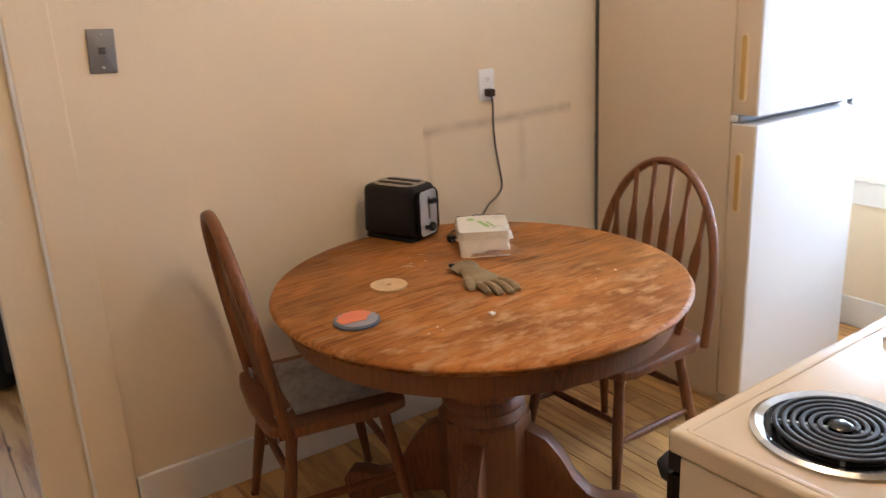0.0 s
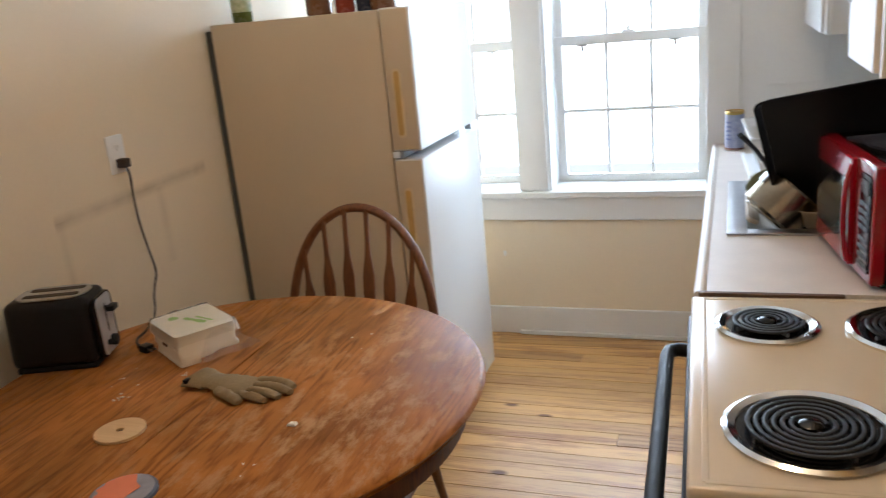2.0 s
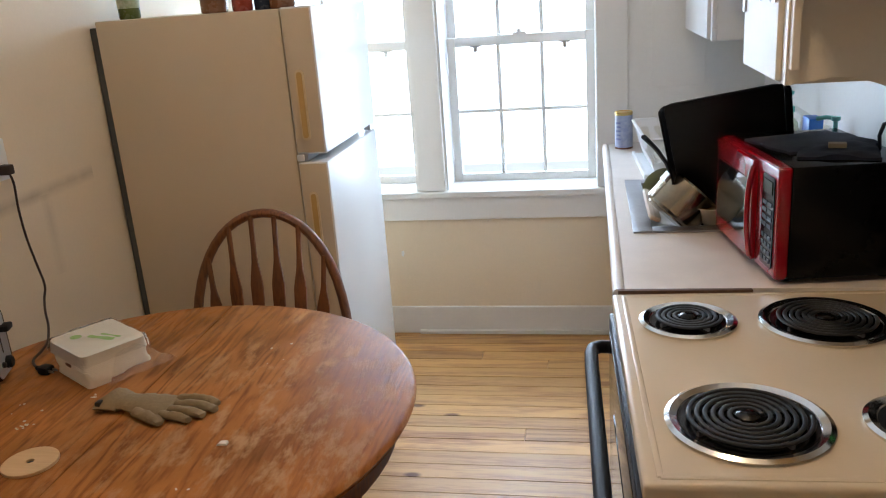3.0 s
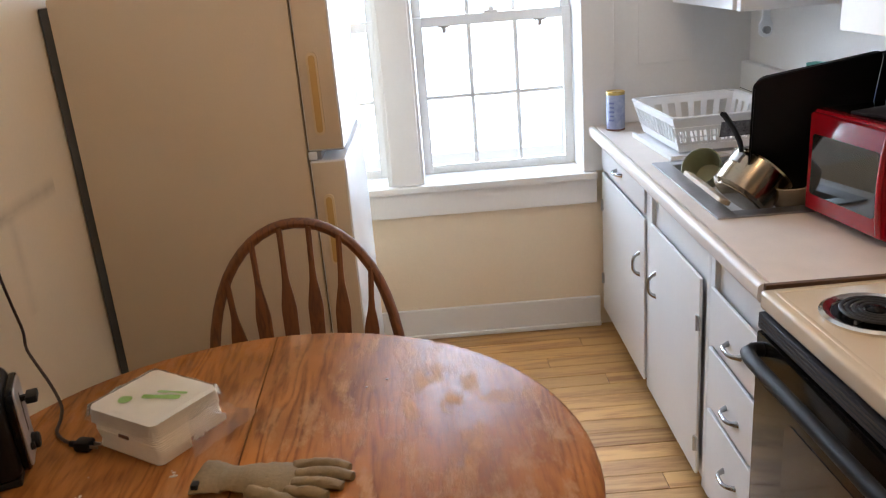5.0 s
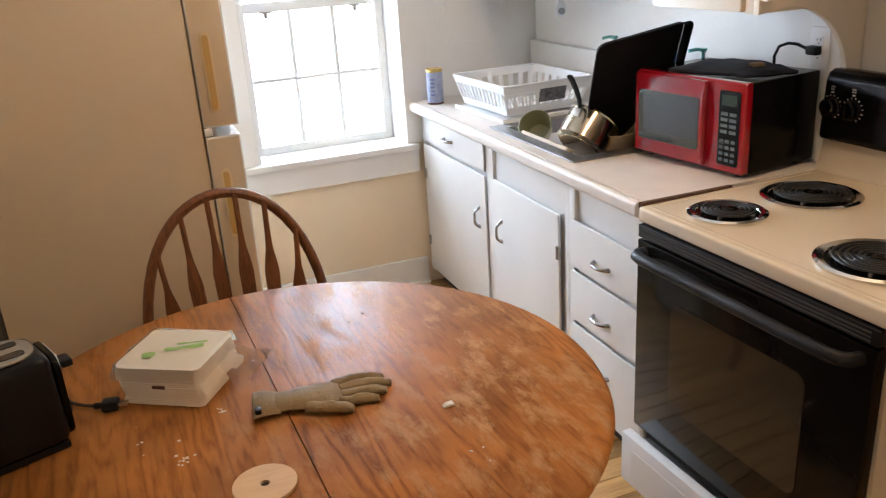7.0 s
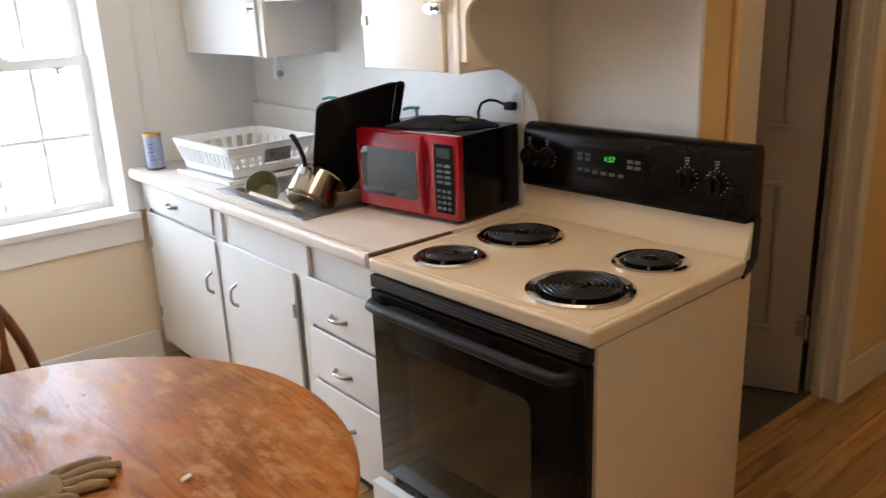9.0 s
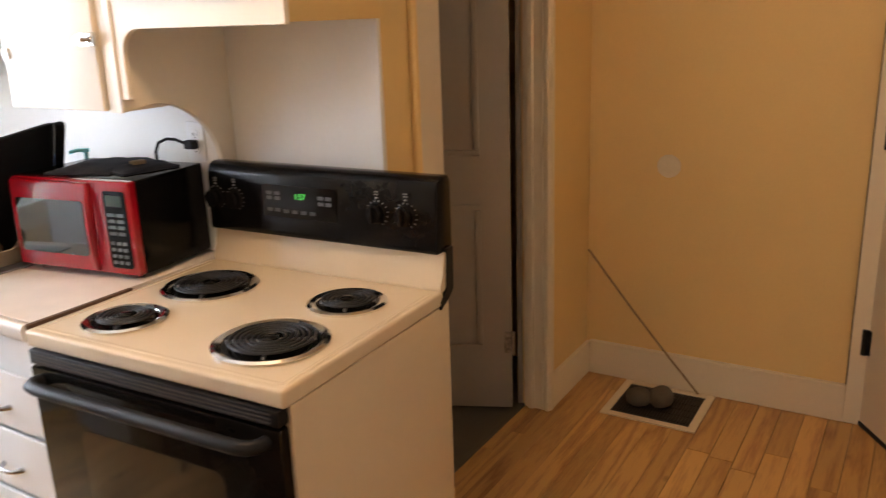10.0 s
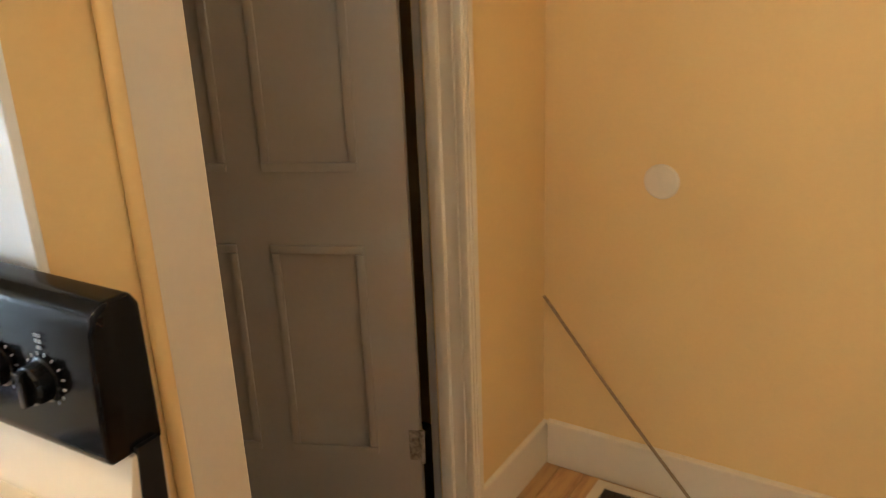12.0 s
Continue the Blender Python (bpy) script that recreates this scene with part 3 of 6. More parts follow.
structure("trim_white_door_far", box(XH - 0.016, EY0 - 0.09, 0.002, XH, EY0 + 0.004, 2.06, 0.004), HALLTRIM, "cream painted door casing", "trim")
structure("trim_white_door_head", box(XH - 0.016, EY0 - 0.09, 2.06, XH, EY1 + 0.09, 2.15, 0.004), HALLTRIM, "cream painted door casing", "trim")
# doorway to the next room
structure("trim_doorway_casing", box(XL, -1.362, 0.002, XL + 0.018, -1.245, 2.07, 0.004), CREAM, "cream painted flat doorway casing", "trim")
structure("trim_doorway_jamb", box(X0 - 0.004, -1.372, 0.002, XL + 0.016, -1.352, 2.06, 0.003), TRIM, "white painted doorway jamb", "trim")
structure("trim_next_room_casing", box(X0 - 0.02, -1.36, 0.002, X0, -1.25, 2.07, 0.004), TRIM, "white painted doorway casing of the next room", "trim")


# ---- round oak pedestal table ----
TX, TY, TZ = -1.018, -0.356, 0.792
table = thing("dining_table", pose(TX, TY, 0, 0, 0, 92), "round worn oak pedestal dining table with a leaf seam", "table")
R = 0.593


def half_top(sign, seam):
    """Half of a round top with an ogee edge; the seam runs along local x."""
    bm = bmesh.new()
    prof = [(0, 0), (R - 0.012, 0), (R - 0.004, -0.004), (R, -0.011), (R - 0.004, -0.018), (R - 0.018, -0.021), (R - 0.018, -0.025), (R - 0.010, -0.028), (R - 0.03, -0.032), (0, -0.032)]
    rings, n = [], 40
    for r, z in prof:
        ring = []
        for k in range(n + 1):
            a = math.pi * k / n
            s = math.asin(min(0.99, seam / max(r, seam * 1.01))) if r else 0
            ang = s + (math.pi - 2 * s) * k / n
            ring.append(bm.verts.new((r * math.cos(ang) if r else 0, (r * math.sin(ang) if r else seam), z)))
        rings.append(ring)
    for a, b in zip(rings, rings[1:]):
        for k in range(n):
            bm.faces.new((a[k], a[k + 1], b[k + 1], b[k]))
    bmesh.ops.remove_doubles(bm, verts=bm.verts, dist=1e-5)
    edges = [e for e in bm.edges if e.is_boundary]
    bmesh.ops.contextual_create(bm, geom=edges)
    if sign < 0:
        moved(bm, pose(0, 0, 0, 0, 0, 180))
    return finish(bm)


SEAM = 0.028
top = part("tabletop", moved(half_top(1, SEAM + 0.0012), pose(0, 0, TZ)), OAK, table)
part("tabletop", moved(half_top(-1, -SEAM + 0.0012), pose(0, 0, TZ)), OAK, table)
ap = lathe([(R - 0.058, TZ - 0.105), (R - 0.047, TZ - 0.10), (R - 0.045, TZ - 0.034), (R - 0.07, TZ - 0.034), (R - 0.07, TZ - 0.105)], 64)
part("apron", ap, OAKLEG, table)
part("column", lathe([(0.20, TZ - 0.034), (0.20, TZ - 0.06), (0.118, TZ - 0.075), (0.118, 0.50), (0.114, 0.44), (0.122, 0.43), (0.126, 0.415), (0.118, 0.40), (0.128, 0.385), (0.13, 0.375), (0.12, 0.372)], 40), OAKLEG, table)
oct_ = lathe([(0.138, 0.372), (0.142, 0.36), (0.142, 0.09), (0.125, 0.07), (0.10, 0.055)], 8)
part("pedestal_base", finish(oct_, 0.004), OAKLEG, table, smooth=False)
foot_side = [(0.10, 0.09), (0.10, 0.33), (0.14, 0.325), (0.19, 0.30), (0.235, 0.245), (0.27, 0.18), (0.315, 0.13), (0.36, 0.115), (0.41, 0.12), (0.45, 0.115), (0.468, 0.09), (0.468, 0.05), (0.455, 0.02), (0.43, 0.0), (0.38, 0.0), (0.35, 0.03), (0.27, 0.06), (0.18, 0.08)]
for k in range(4):
    part("foot", moved(prism(foot_side, 0.062, 0.006), pose(0, 0, 0, 0, 0, 40 - 92 + 90 * k) @ Matrix.Translation((0, -0.031, 0))), OAKLEG, table)


# ---- bow-back chairs ----
def arch(w, base_y, lean, z0, z1, n=28):
    """Bow of a chair back, from seat to seat over the top."""
    pts = []
    for k in range(n + 1):
        a = math.pi * k / n
        x = -w * math.cos(a) * (1 + 0.06 * math.sin(a))
        z = z0 + (z1 - z0) * math.sin(a) ** 0.72
        pts.append((x, base_y - lean * (z - z0) / (z1 - z0), z))
    return pts


def chair(m, label, top_z=0.985):
    c = thing("dining_chair", m, label, "chair", "chairs round the table")
    sw, sd = 0.235, 0.205
    out = [(-sw * 0.86, -sd), (-sw * 0.6, -sd - 0.012), (0, -sd - 0.018), (sw * 0.6, -sd - 0.012), (sw * 0.86, -sd), (sw, -sd + 0.06), (sw * 1.03, sd - 0.07), (sw * 0.95, sd - 0.015), (sw * 0.7, sd + 0.005), (0, sd - 0.006), (-sw * 0.7, sd + 0.005), (-sw * 0.95, sd - 0.015), (-sw * 1.03, sd - 0.07), (-sw, -sd + 0.06)]
    seat = prism([(x, y) for x, y in out], 0.036, 0.012, 3)
    part("seat", moved(seat, Matrix(((1, 0, 0, 0), (0, 0, 1, 0), (0, 1, 0, 0.42), (0, 0, 0, 1)))), OAKLEG, c)
    feet = {}
    for sx in (-1, 1):
        for sy in (-1, 1):
            a, b = Vector((sx * 0.165, sy * 0.135, 0.425)), Vector((sx * 0.218, sy * 0.203, 0.0))
            feet[sx, sy] = (a, b)
            lg = part("leg", tube([a.lerp(b, k / 12) for k in range(13)], lambda t: 0.0135 + 0.0055 * math.sin(math.pi * min(1, t * 1.15)) + (0.003 if t < 0.1 else 0), 12), OAKLEG, c)
            part("foot_cap", moved(lathe([(0.013, 0), (0.014, 0.008), (0.012, 0.014)], 12), Matrix.Translation(b)), BLACKMATT, lg)
    for sx in (-1, 1):
        f, r = feet[sx, 1], feet[sx, -1]
        part("stretcher", tube([f[0].lerp(f[1], 0.55).lerp(r[0].lerp(r[1], 0.55), k / 10) for k in range(11)], lambda t: 0.008 + 0.005 * math.sin(math.pi * t), 10), OAKLEG, c)
    l, r = feet[-1, 1], feet[1, 1]
    part("stretcher", tube([l[0].lerp(l[1], 0.40).lerp(r[0].lerp(r[1], 0.40), k / 10) for k in range(11)], lambda t: 0.008 + 0.005 * math.sin(math.pi * t), 10), OAKLEG, c)
    l, r = feet[-1, -1], feet[1, -1]
    part("stretcher", tube([l[0].lerp(l[1], 0.35).lerp(r[0].lerp(r[1], 0.35), k / 10) for k in range(11)], lambda t: 0.008 + 0.005 * math.sin(math.pi * t), 10), OAKLEG, c)
    w, by, lean, z0 = 0.249, -0.165, 0.092, 0.44
    bow = arch(w, by, lean, z0, top_z)
    part("bow", tube(bow, 0.0175, 12, flat=0.8), OAKLEG, c)
    for k in range(6):
        u = (k - 2.5) / 2.5
        xb, xt = u * 0.15, u * 0.185
        zt = z0 + (top_z - z0) * max(0.0, 1 - (abs(xt) / (w * 1.04)) ** 2.6) ** 0.45 - 0.01
        n, rows = 16, []
        bm = bmesh.new()
        for j in range(n + 1):
            t = j / n
            wd_ = 0.007 + 0.0125 * (math.exp(-((t - 0.62) / 0.10) ** 2) if t > 0.62 else 1.0 * (0.55 + 0.45 * t / 0.62) if t > 0.06 else 0.4)
            p = Vector((xb + (xt - xb) * t, by + 0.012 - lean * ((zt - z0) / (top_z - z0)) * t - 0.006 * math.sin(math.pi * t), z0 + 0.005 + (zt - z0) * t))
            th = 0.0065
            rows.append([bm.verts.new(p + Vector(d)) for d in ((-wd_, -th * 0.6, 0), (0, -th, 0), (wd_, -th * 0.6, 0), (wd_, th * 0.6, 0), (0, th, 0), (-wd_, th * 0.6, 0))])
        for a, b in zip(rows, rows[1:]):
            for q in range(6):
                bm.faces.new((a[q], a[(q + 1) % 6], b[(q + 1) % 6], b[q]))
        bm.faces.new(rows[0][::-1])
        bm.faces.new(rows[-1])
        part("spindle", finish(bm), OAKLEG, c)
    return c


chair(pose(-1.028, 0.190, 0, 0, 0, 181), "oak bow-back dining chair with arrow spindles beside the refrigerator", 1.003)
near_chair = chair(pose(-1.345, -0.735, 0, 0, 0, -9.5), "oak bow-back dining chair tucked under the table", 1.022)

# seat cushion with ties on the near chair
cushion = thing("seat_cushion", pose(-1.335, -0.685, 0.458, 0, 0, -9.5), "flat grey floral seat cushion with tied ribbons", "cushion")
CLOTH = mat("faded_floral_cloth", (0.46, 0.41, 0.37), 0.9, vary=0.45, scale=14, fine=60, bump=0.4, dark=(0.20, 0.16, 0.15))
bm = bmesh.new()
bmesh.ops.create_grid(bm, x_segments=16, y_segments=16, size=0.17)
for v in bm.verts:
    e = max(abs(v.co.x), abs(v.co.y)) / 0.17
    v.co.z = 0.03 * max(0.0, 1 - e ** 4) + 0.004 * noise.noise(v.co * 14) + 0.012
r_ = bmesh.ops.extrude_face_region(bm, geom=bm.faces[:])
for v in [g for g in r_["geom"] if isinstance(g, bmesh.types.BMVert)]:
    v.co.z = -0.0
part("pad", finish(bm), CLOTH, cushion)
for sx in (-1, 1):
    part("tie", tube([(sx * 0.13, -0.165, 0.012), (sx * 0.15, -0.20, 0.004), (sx * 0.155, -0.225, 0.01), (sx * 0.16, -0.23, -0.03), (sx * 0.165, -0.228, -0.075)], 0.005, 6, flat=0.4), CLOTH, cushion)
    part("tie", tube([(sx * 0.155, -0.222, 0.008), (sx * 0.185, -0.225, 0.014), (sx * 0.19, -0.225, -0.004), (sx * 0.158, -0.224, 0.002), (sx * 0.13, -0.228, -0.006)], 0.004, 6, flat=0.5), CLOTH, cushion)

# ---- refrigerator ----
FX0, FX1, FY0, FY1, FZ = -1.667, -1.024, 0.757, 1.402, 1.585
fridge = thing("refrigerator", pose(0, 0, 0), "almond-sided top-freezer refrigerator with white doors", "refrigerator")
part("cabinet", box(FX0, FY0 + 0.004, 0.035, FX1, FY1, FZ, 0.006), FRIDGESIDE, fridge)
part("gasket", box(FX1, FY0 + 0.02, 0.06, FX1 + 0.006, FY1 - 0.015, FZ - 0.01), mat("brown_gasket", (0.40, 0.30, 0.18), 0.7), fridge)
ZSP = 1.105
for z0, z1, g0, g1 in ((0.055, ZSP - 0.014, 0.775, 0.992), (ZSP + 0.014, FZ + 0.004, 1.165, 1.395)):
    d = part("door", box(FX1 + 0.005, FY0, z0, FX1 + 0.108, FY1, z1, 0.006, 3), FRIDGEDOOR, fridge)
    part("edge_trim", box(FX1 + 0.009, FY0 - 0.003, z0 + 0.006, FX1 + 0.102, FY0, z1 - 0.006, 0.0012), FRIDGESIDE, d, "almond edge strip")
    grip = prism(rounded(FX1 + 0.032, g0, FX1 + 0.062, g1, 0.0149), 0.007)
    inner = prism(rounded(FX1 + 0.038, g0 + 0.008, FX1 + 0.056, g1 - 0.008, 0.0089), 0.003)
    part("grip", moved(grip, Matrix.Translation((0, FY0 - 0.008, 0))), FRIDGETRIM, d, "yellowed plastic grip recess")
    part("grip_groove", moved(inner, Matrix.Translation((0, FY0 - 0.0105, 0))), mat("amber_grip", (0.56, 0.35, 0.11), 0.35, vary=0.1), d)
part("split_strip", box(FX1 + 0.006, FY0 + 0.004, ZSP - 0.012, FX1 + 0.040, FY1 - 0.004, ZSP + 0.0125, 0.002), mat("grey_mullion", (0.30, 0.31, 0.33), 0.5), fridge, "grey metal strip between the doors")
part("hinge_cap", box(FX1 + 0.004, FY0 - 0.006, ZSP - 0.010, FX1 + 0.028, FY0 + 0.01, ZSP + 0.013, 0.004), PLASTICWHITE, fridge)
part("centre_hinge", box(FX1 + 0.07, FY1 - 0.05, ZSP - 0.012, FX1 + 0.10, FY1 + 0.008, ZSP + 0.012, 0.003), STEEL, fridge)
part("door_badge", box(FX1 + 0.108, FY1 - 0.12, FZ - 0.06, FX1 + 0.110, FY1 - 0.10, FZ - 0.04), STEEL, fridge)
# Added filler: shade between refrigerator and wall, put into its dark grey.
part("gap_filler", box(XL + 0.003, FY0 + 0.016, 0.06, FX0, FY1 - 0.016, FZ - 0.02, 0.004), mat("dark_grey_gap_shade", (0.085, 0.09, 0.09), 0.6), fridge, "dark grey filler coloured as the shaded gap behind the refrigerator")
part("kick_grille", box(FX0 + 0.03, FY0 + 0.02, 0.006, FX1 + 0.03, FY1 - 0.02, 0.05), FRIDGESIDE, fridge)
for x in (FX0 + 0.06, FX1 - 0.04):
    for y in (FY0 + 0.05, FY1 - 0.05):
        part("leveling_foot", moved(lathe([(0.018, 0), (0.018, 0.012), (0.008, 0.014), (0.008, 0.04)], 14), pose(x, y, 0)), STEEL, fridge)


# ---- electric range ----
stove = thing("electric_range", pose(-0.009, 0.003, 0, 0, 0, 2.0) @ Matrix.Diagonal((1, 1, 0.992, 1)), "almond electric coil range with black glass oven door", "stove")
SW, SD = 0.766, 0.69
part("side_panel", box(0.02, -SW + 0.004, 0.02, SD - 0.03, -SW + 0.02, 0.872, 0.002), BISCUIT, stove)
part("side_panel", box(0.02, -0.02, 0.02, SD - 0.03, -0.004, 0.872, 0.002), BISCUIT, stove)
part("chassis", box(0.03, -SW + 0.02, 0.03, SD - 0.02, -0.02, 0.868), DARKGAP, stove)
cook = box(-0.004, -SW, 0.874, SD - 0.06, 0, 0.915, 0.010, 4)
part("cooktop", cook, BISCUIT, stove)
lip = tube([(0.022, -0.02, 0.914), (0.022, -SW + 0.02, 0.914)], 0.006, 8, flat=0.5)
for a, b in (((0.022, -0.02), (0.58, -0.02)), ((0.022, -SW + 0.02), (0.58, -SW + 0.02))):
    join(lip, tube([(a[0], a[1], 0.914), (b[0], b[1], 0.914)], 0.006, 8, flat=0.5))
part("spill_lip", lip, BISCUIT, stove)
part("riser", prism([(0.615, 0.91), (0.615, 0.925), (0.628, 0.955), (0.640, 1.012), (0.685, 1.012), (0.685, 0.91)], SW, 0.006, 2), BISCUIT, stove).location = (0, -SW, 0)
bg = part("backguard", prism([(0.618, 1.010), (0.612, 1.022), (0.620, 1.176), (0.630, 1.198), (0.648, 1.207), (0.682, 1.205), (0.692, 1.188), (0.692, 1.010)], SW - 0.010, 0.010, 3), BLACK, stove)
bg.location = (0, -SW + 0.005, 0)
part("back_panel", prism([(0.610, 0.868), (0.612, 0.886), (0.640, 0.918), (0.648, 1.02), (0.680, 1.02), (0.676, 0.908), (0.656, 0.890)], SW + 0.006), BLACKMATT, stove).location = (0, -SW - 0.003, 0)
LEGEND = mat("grey_legend_print", (0.26, 0.26, 0.26), 0.5)


def on_guard(y, z):
    """A pose on the sloping front of the backguard: x to the viewer's right, z outwards."""
    x = 0.612 + (z - 1.03) * 0.0588 - 0.001
    m = Matrix(((0, 0, -1, x), (-1, 0, 0, y), (0, 1, 0, z), (0, 0, 0, 1)))
    return m


for y, z in ((-0.038, 1.106), (-0.108, 1.106), (-0.587, 1.106), (-0.673, 1.106)):
    kb = part("knob", moved(lathe([(0.029, 0.0), (0.029, 0.004), (0.025, 0.006), (0.024, 0.022), (0.020, 0.025)], 24), on_guard(y, z)), BLACK, stove)
    part("knob_grip", moved(box(-0.005, -0.022, 0.02, 0.005, 0.022, 0.034, 0.002), on_guard(y, z)), BLACK, kb)
    ticks = bmesh.new()
    for k in range(14):
        a = math.radians(-150 + 300 * k / 13 + 90)
        join(ticks, moved(box(-0.0011, 0.030, 0.0, 0.0011, 0.0345, 0.0012), pose(0, 0, 0, 0, 0, math.degrees(a) - 90)))
    join(ticks, box(-0.007, -0.047, 0.0, 0.007, -0.0445, 0.0012))
    join(ticks, box(-0.004, 0.038, 0.0, 0.004, 0.042, 0.0012))
    for q in range(4):
        dx, dz = (q % 2 - 0.5) * 0.007, (q // 2 - 0.5) * 0.007 + 0.052
        join(ticks, box(dx - 0.002, dz - 0.002, 0.0, dx + 0.002, dz + 0.002, 0.0012))
    part("dial_marks", moved(ticks, on_guard(y, z)), LEGEND, kb)
ctl = part("control_panel", moved(prism(rounded(-0.125, -0.052, 0.125, 0.045, 0.008), 0.0015), on_guard(-0.335, 1.112) @ Matrix(((1, 0, 0, 0), (0, 0, 1, 0), (0, -1, 0, 0.0015), (0, 0, 0, 1)))), OVENGLASS, stove)
GREYKEY = mat("grey_key_print", (0.085, 0.09, 0.095), 0.5)
for x, z in ((-0.10, 0.022), (-0.10, 0.008), (-0.072, 0.022), (-0.072, 0.008), (-0.10, -0.025), (-0.074, -0.025), (-0.045, -0.027), (-0.015, -0.027), (0.015, -0.027), (0.045, -0.027), (0.075, 0.018), (0.10, 0.018), (0.075, 0.002), (0.10, 0.002)):
    part("touch_key", moved(box(x - 0.0095, z - 0.005, 0.0016, x + 0.0095, z + 0.005, 0.0026, 0.001), on_guard(-0.335, 1.112)), GREYKEY, ctl)
LED = glow("green_clock_digits", (0.08, 1.0, 0.12), 0.9)
text_mesh("1:57", 0.023, LED, ctl, on_guard(-0.335, 1.112) @ Matrix.Translation((0.005, 0.016, 0.002)), "clock_digits")

SP = [(0.142, -0.172, 0.097, 4), (0.410, -0.184, 0.125, 6), (0.176, -0.588, 0.128, 6), (0.450, -0.596, 0.097, 4)]
for x, y, r, turns in SP:
    bn = part("burner", moved(lathe([(r, 0.915), (r + 0.002, 0.921), (r - 0.006, 0.925), (r - 0.018, 0.921), (r - 0.022, 0.915), (r - 0.022, 0.9145)], 48), Matrix.Translation((x, y, 0))), CHROME, stove, "chrome trim ring")
    part("drip_pan", moved(lathe([(r - 0.020, 0.9185), (r - 0.030, 0.9165), (0.03, 0.9155), (0.028, 0.9158), (0.0, 0.9158)], 40), Matrix.Translation((x, y, 0))), PAN, bn, "blackened shiny drip pan")
    n = turns * 40
    pts = []
    for k in range(n + 1):
        t = k / n
        rr_ = 0.022 + (r - 0.030 - 0.022) * t
        a = 2 * math.pi * turns * t
        pts.append((x + rr_ * math.cos(a), y + rr_ * math.sin(a), 0.929))
    part("coil", tube(pts, 0.0042, 8, flat=0.75), COIL, bn, "black spiral heating coil")
    part("coil_cap", moved(lathe([(0.018, 0.922), (0.019, 0.930), (0.012, 0.934), (0.0, 0.9345)], 20), Matrix.Translation((x, y, 0))), PAN, bn)
    part("coil_support", join(moved(box(-r + 0.03, -0.003, 0.918, r - 0.03, 0.003, 0.925), pose(x, y, 0, 0, 0, 30)), moved(box(-r + 0.03, -0.003, 0.918, r - 0.03, 0.003, 0.925), pose(x, y, 0, 0, 0, 120))), STEEL, bn)
# oven door
od = part("oven_door", box(-0.012, -SW + 0.012, 0.255, 0.02, -0.012, 0.83, 0.006, 2), OVENGLASS, stove, "black glass oven door")
win = prism(rounded(-0.60, 0.39, -0.16, 0.70, 0.03), 0.0015)
part("oven_window", moved(win, Matrix(((0, -1, 0, -0.0121), (1, 0, 0, 0), (0, 0, 1, 0), (0, 0, 0, 1)))), mat("brown_tinted_glass", (0.016, 0.012, 0.010), 0.05, vary=0.1, bump=0), od, "tinted oven window")
part("vent_band", box(-0.010, -SW + 0.012, 0.836, 0.02, -0.012, 0.871, 0.003), BLACKMATT, stove)
for k in range(3):
    part("vent_slot", box(-0.0115, -SW + 0.03, 0.842 + k * 0.009, -0.0095, -0.03, 0.846 + k * 0.009), DARKGAP, stove)
hp = [(-0.01, -0.045, 0.80), (-0.034, -0.047, 0.802), (-0.050, -0.06, 0.803), (-0.055, -0.085, 0.803)] + [(-0.056, -0.085 - (SW - 0.17) * k / 10, 0.803) for k in range(1, 10)] + [(-0.055, -SW + 0.085, 0.803), (-0.050, -SW + 0.06, 0.803), (-0.034, -SW + 0.047, 0.802), (-0.01, -SW + 0.045, 0.80)]
part("oven_handle", tube(hp, 0.0155, 12), BLACKMATT, od, "black tubular oven handle")
dr = part("storage_drawer", box(-0.050, -SW + 0.008, 0.075, -0.018, -0.008, 0.238, 0.006, 2), CABWHITE, stove, "white storage drawer pulled slightly open")
part("drawer_recess", moved(prism(rounded(-0.70, 0.10, -0.06, 0.20, 0.01), 0.0015), Matrix(((0, -1, 0, -0.0505), (1, 0, 0, 0), (0, 0, 1, 0), (0, 0, 0, 1)))), CABWHITE, dr)
part("drawer_tray", box(-0.020, -SW + 0.03, 0.09, 0.05, -0.03, 0.20), STEEL, dr)
for x in (0.06, SD - 0.08):
    for y in (-0.05, -SW + 0.05):
        part("foot", moved(lathe([(0.02, 0), (0.02, 0.01), (0.01, 0.012), (0.01, 0.032)], 12), pose(x, y, 0)), BLACKMATT, stove)


# ---- base cupboards, worktop and sink ----
FX = 0.045          # face of the cupboard fronts


PULL = mat("dull_chrome", (0.42, 0.42, 0.43), 0.2, 1.0, vary=0.2, bump=0.02)


def pull(parent, y, z, upright=False, length=0.085):
    """A chrome bow pull on a cupboard front."""
    h = length / 2
    pts = []
    for k in range(13):
        a = -1 + 2 * k / 12
        out = 0.028 * (1 - a ** 4)
        pts.append((FX - 0.002 - out, y, z + a * h) if upright else (FX - 0.002 - out, y + a * h, z))
    p = part("pull", tube(pts, lambda t: 0.0056 + 0.003 * abs(2 * t - 1) ** 6, 10), PULL, parent, "chrome bow pull")
    for s in (-1, 1):
        c = (0, y, z + s * h) if upright else (0, y + s * h, z)
        part("pull_foot", moved(box(FX - 0.003, c[1] - 0.008, c[2] - 0.008, FX + 0.001, c[1] + 0.008, c[2] + 0.008, 0.002), Matrix.Identity(4)), CHROME, p)


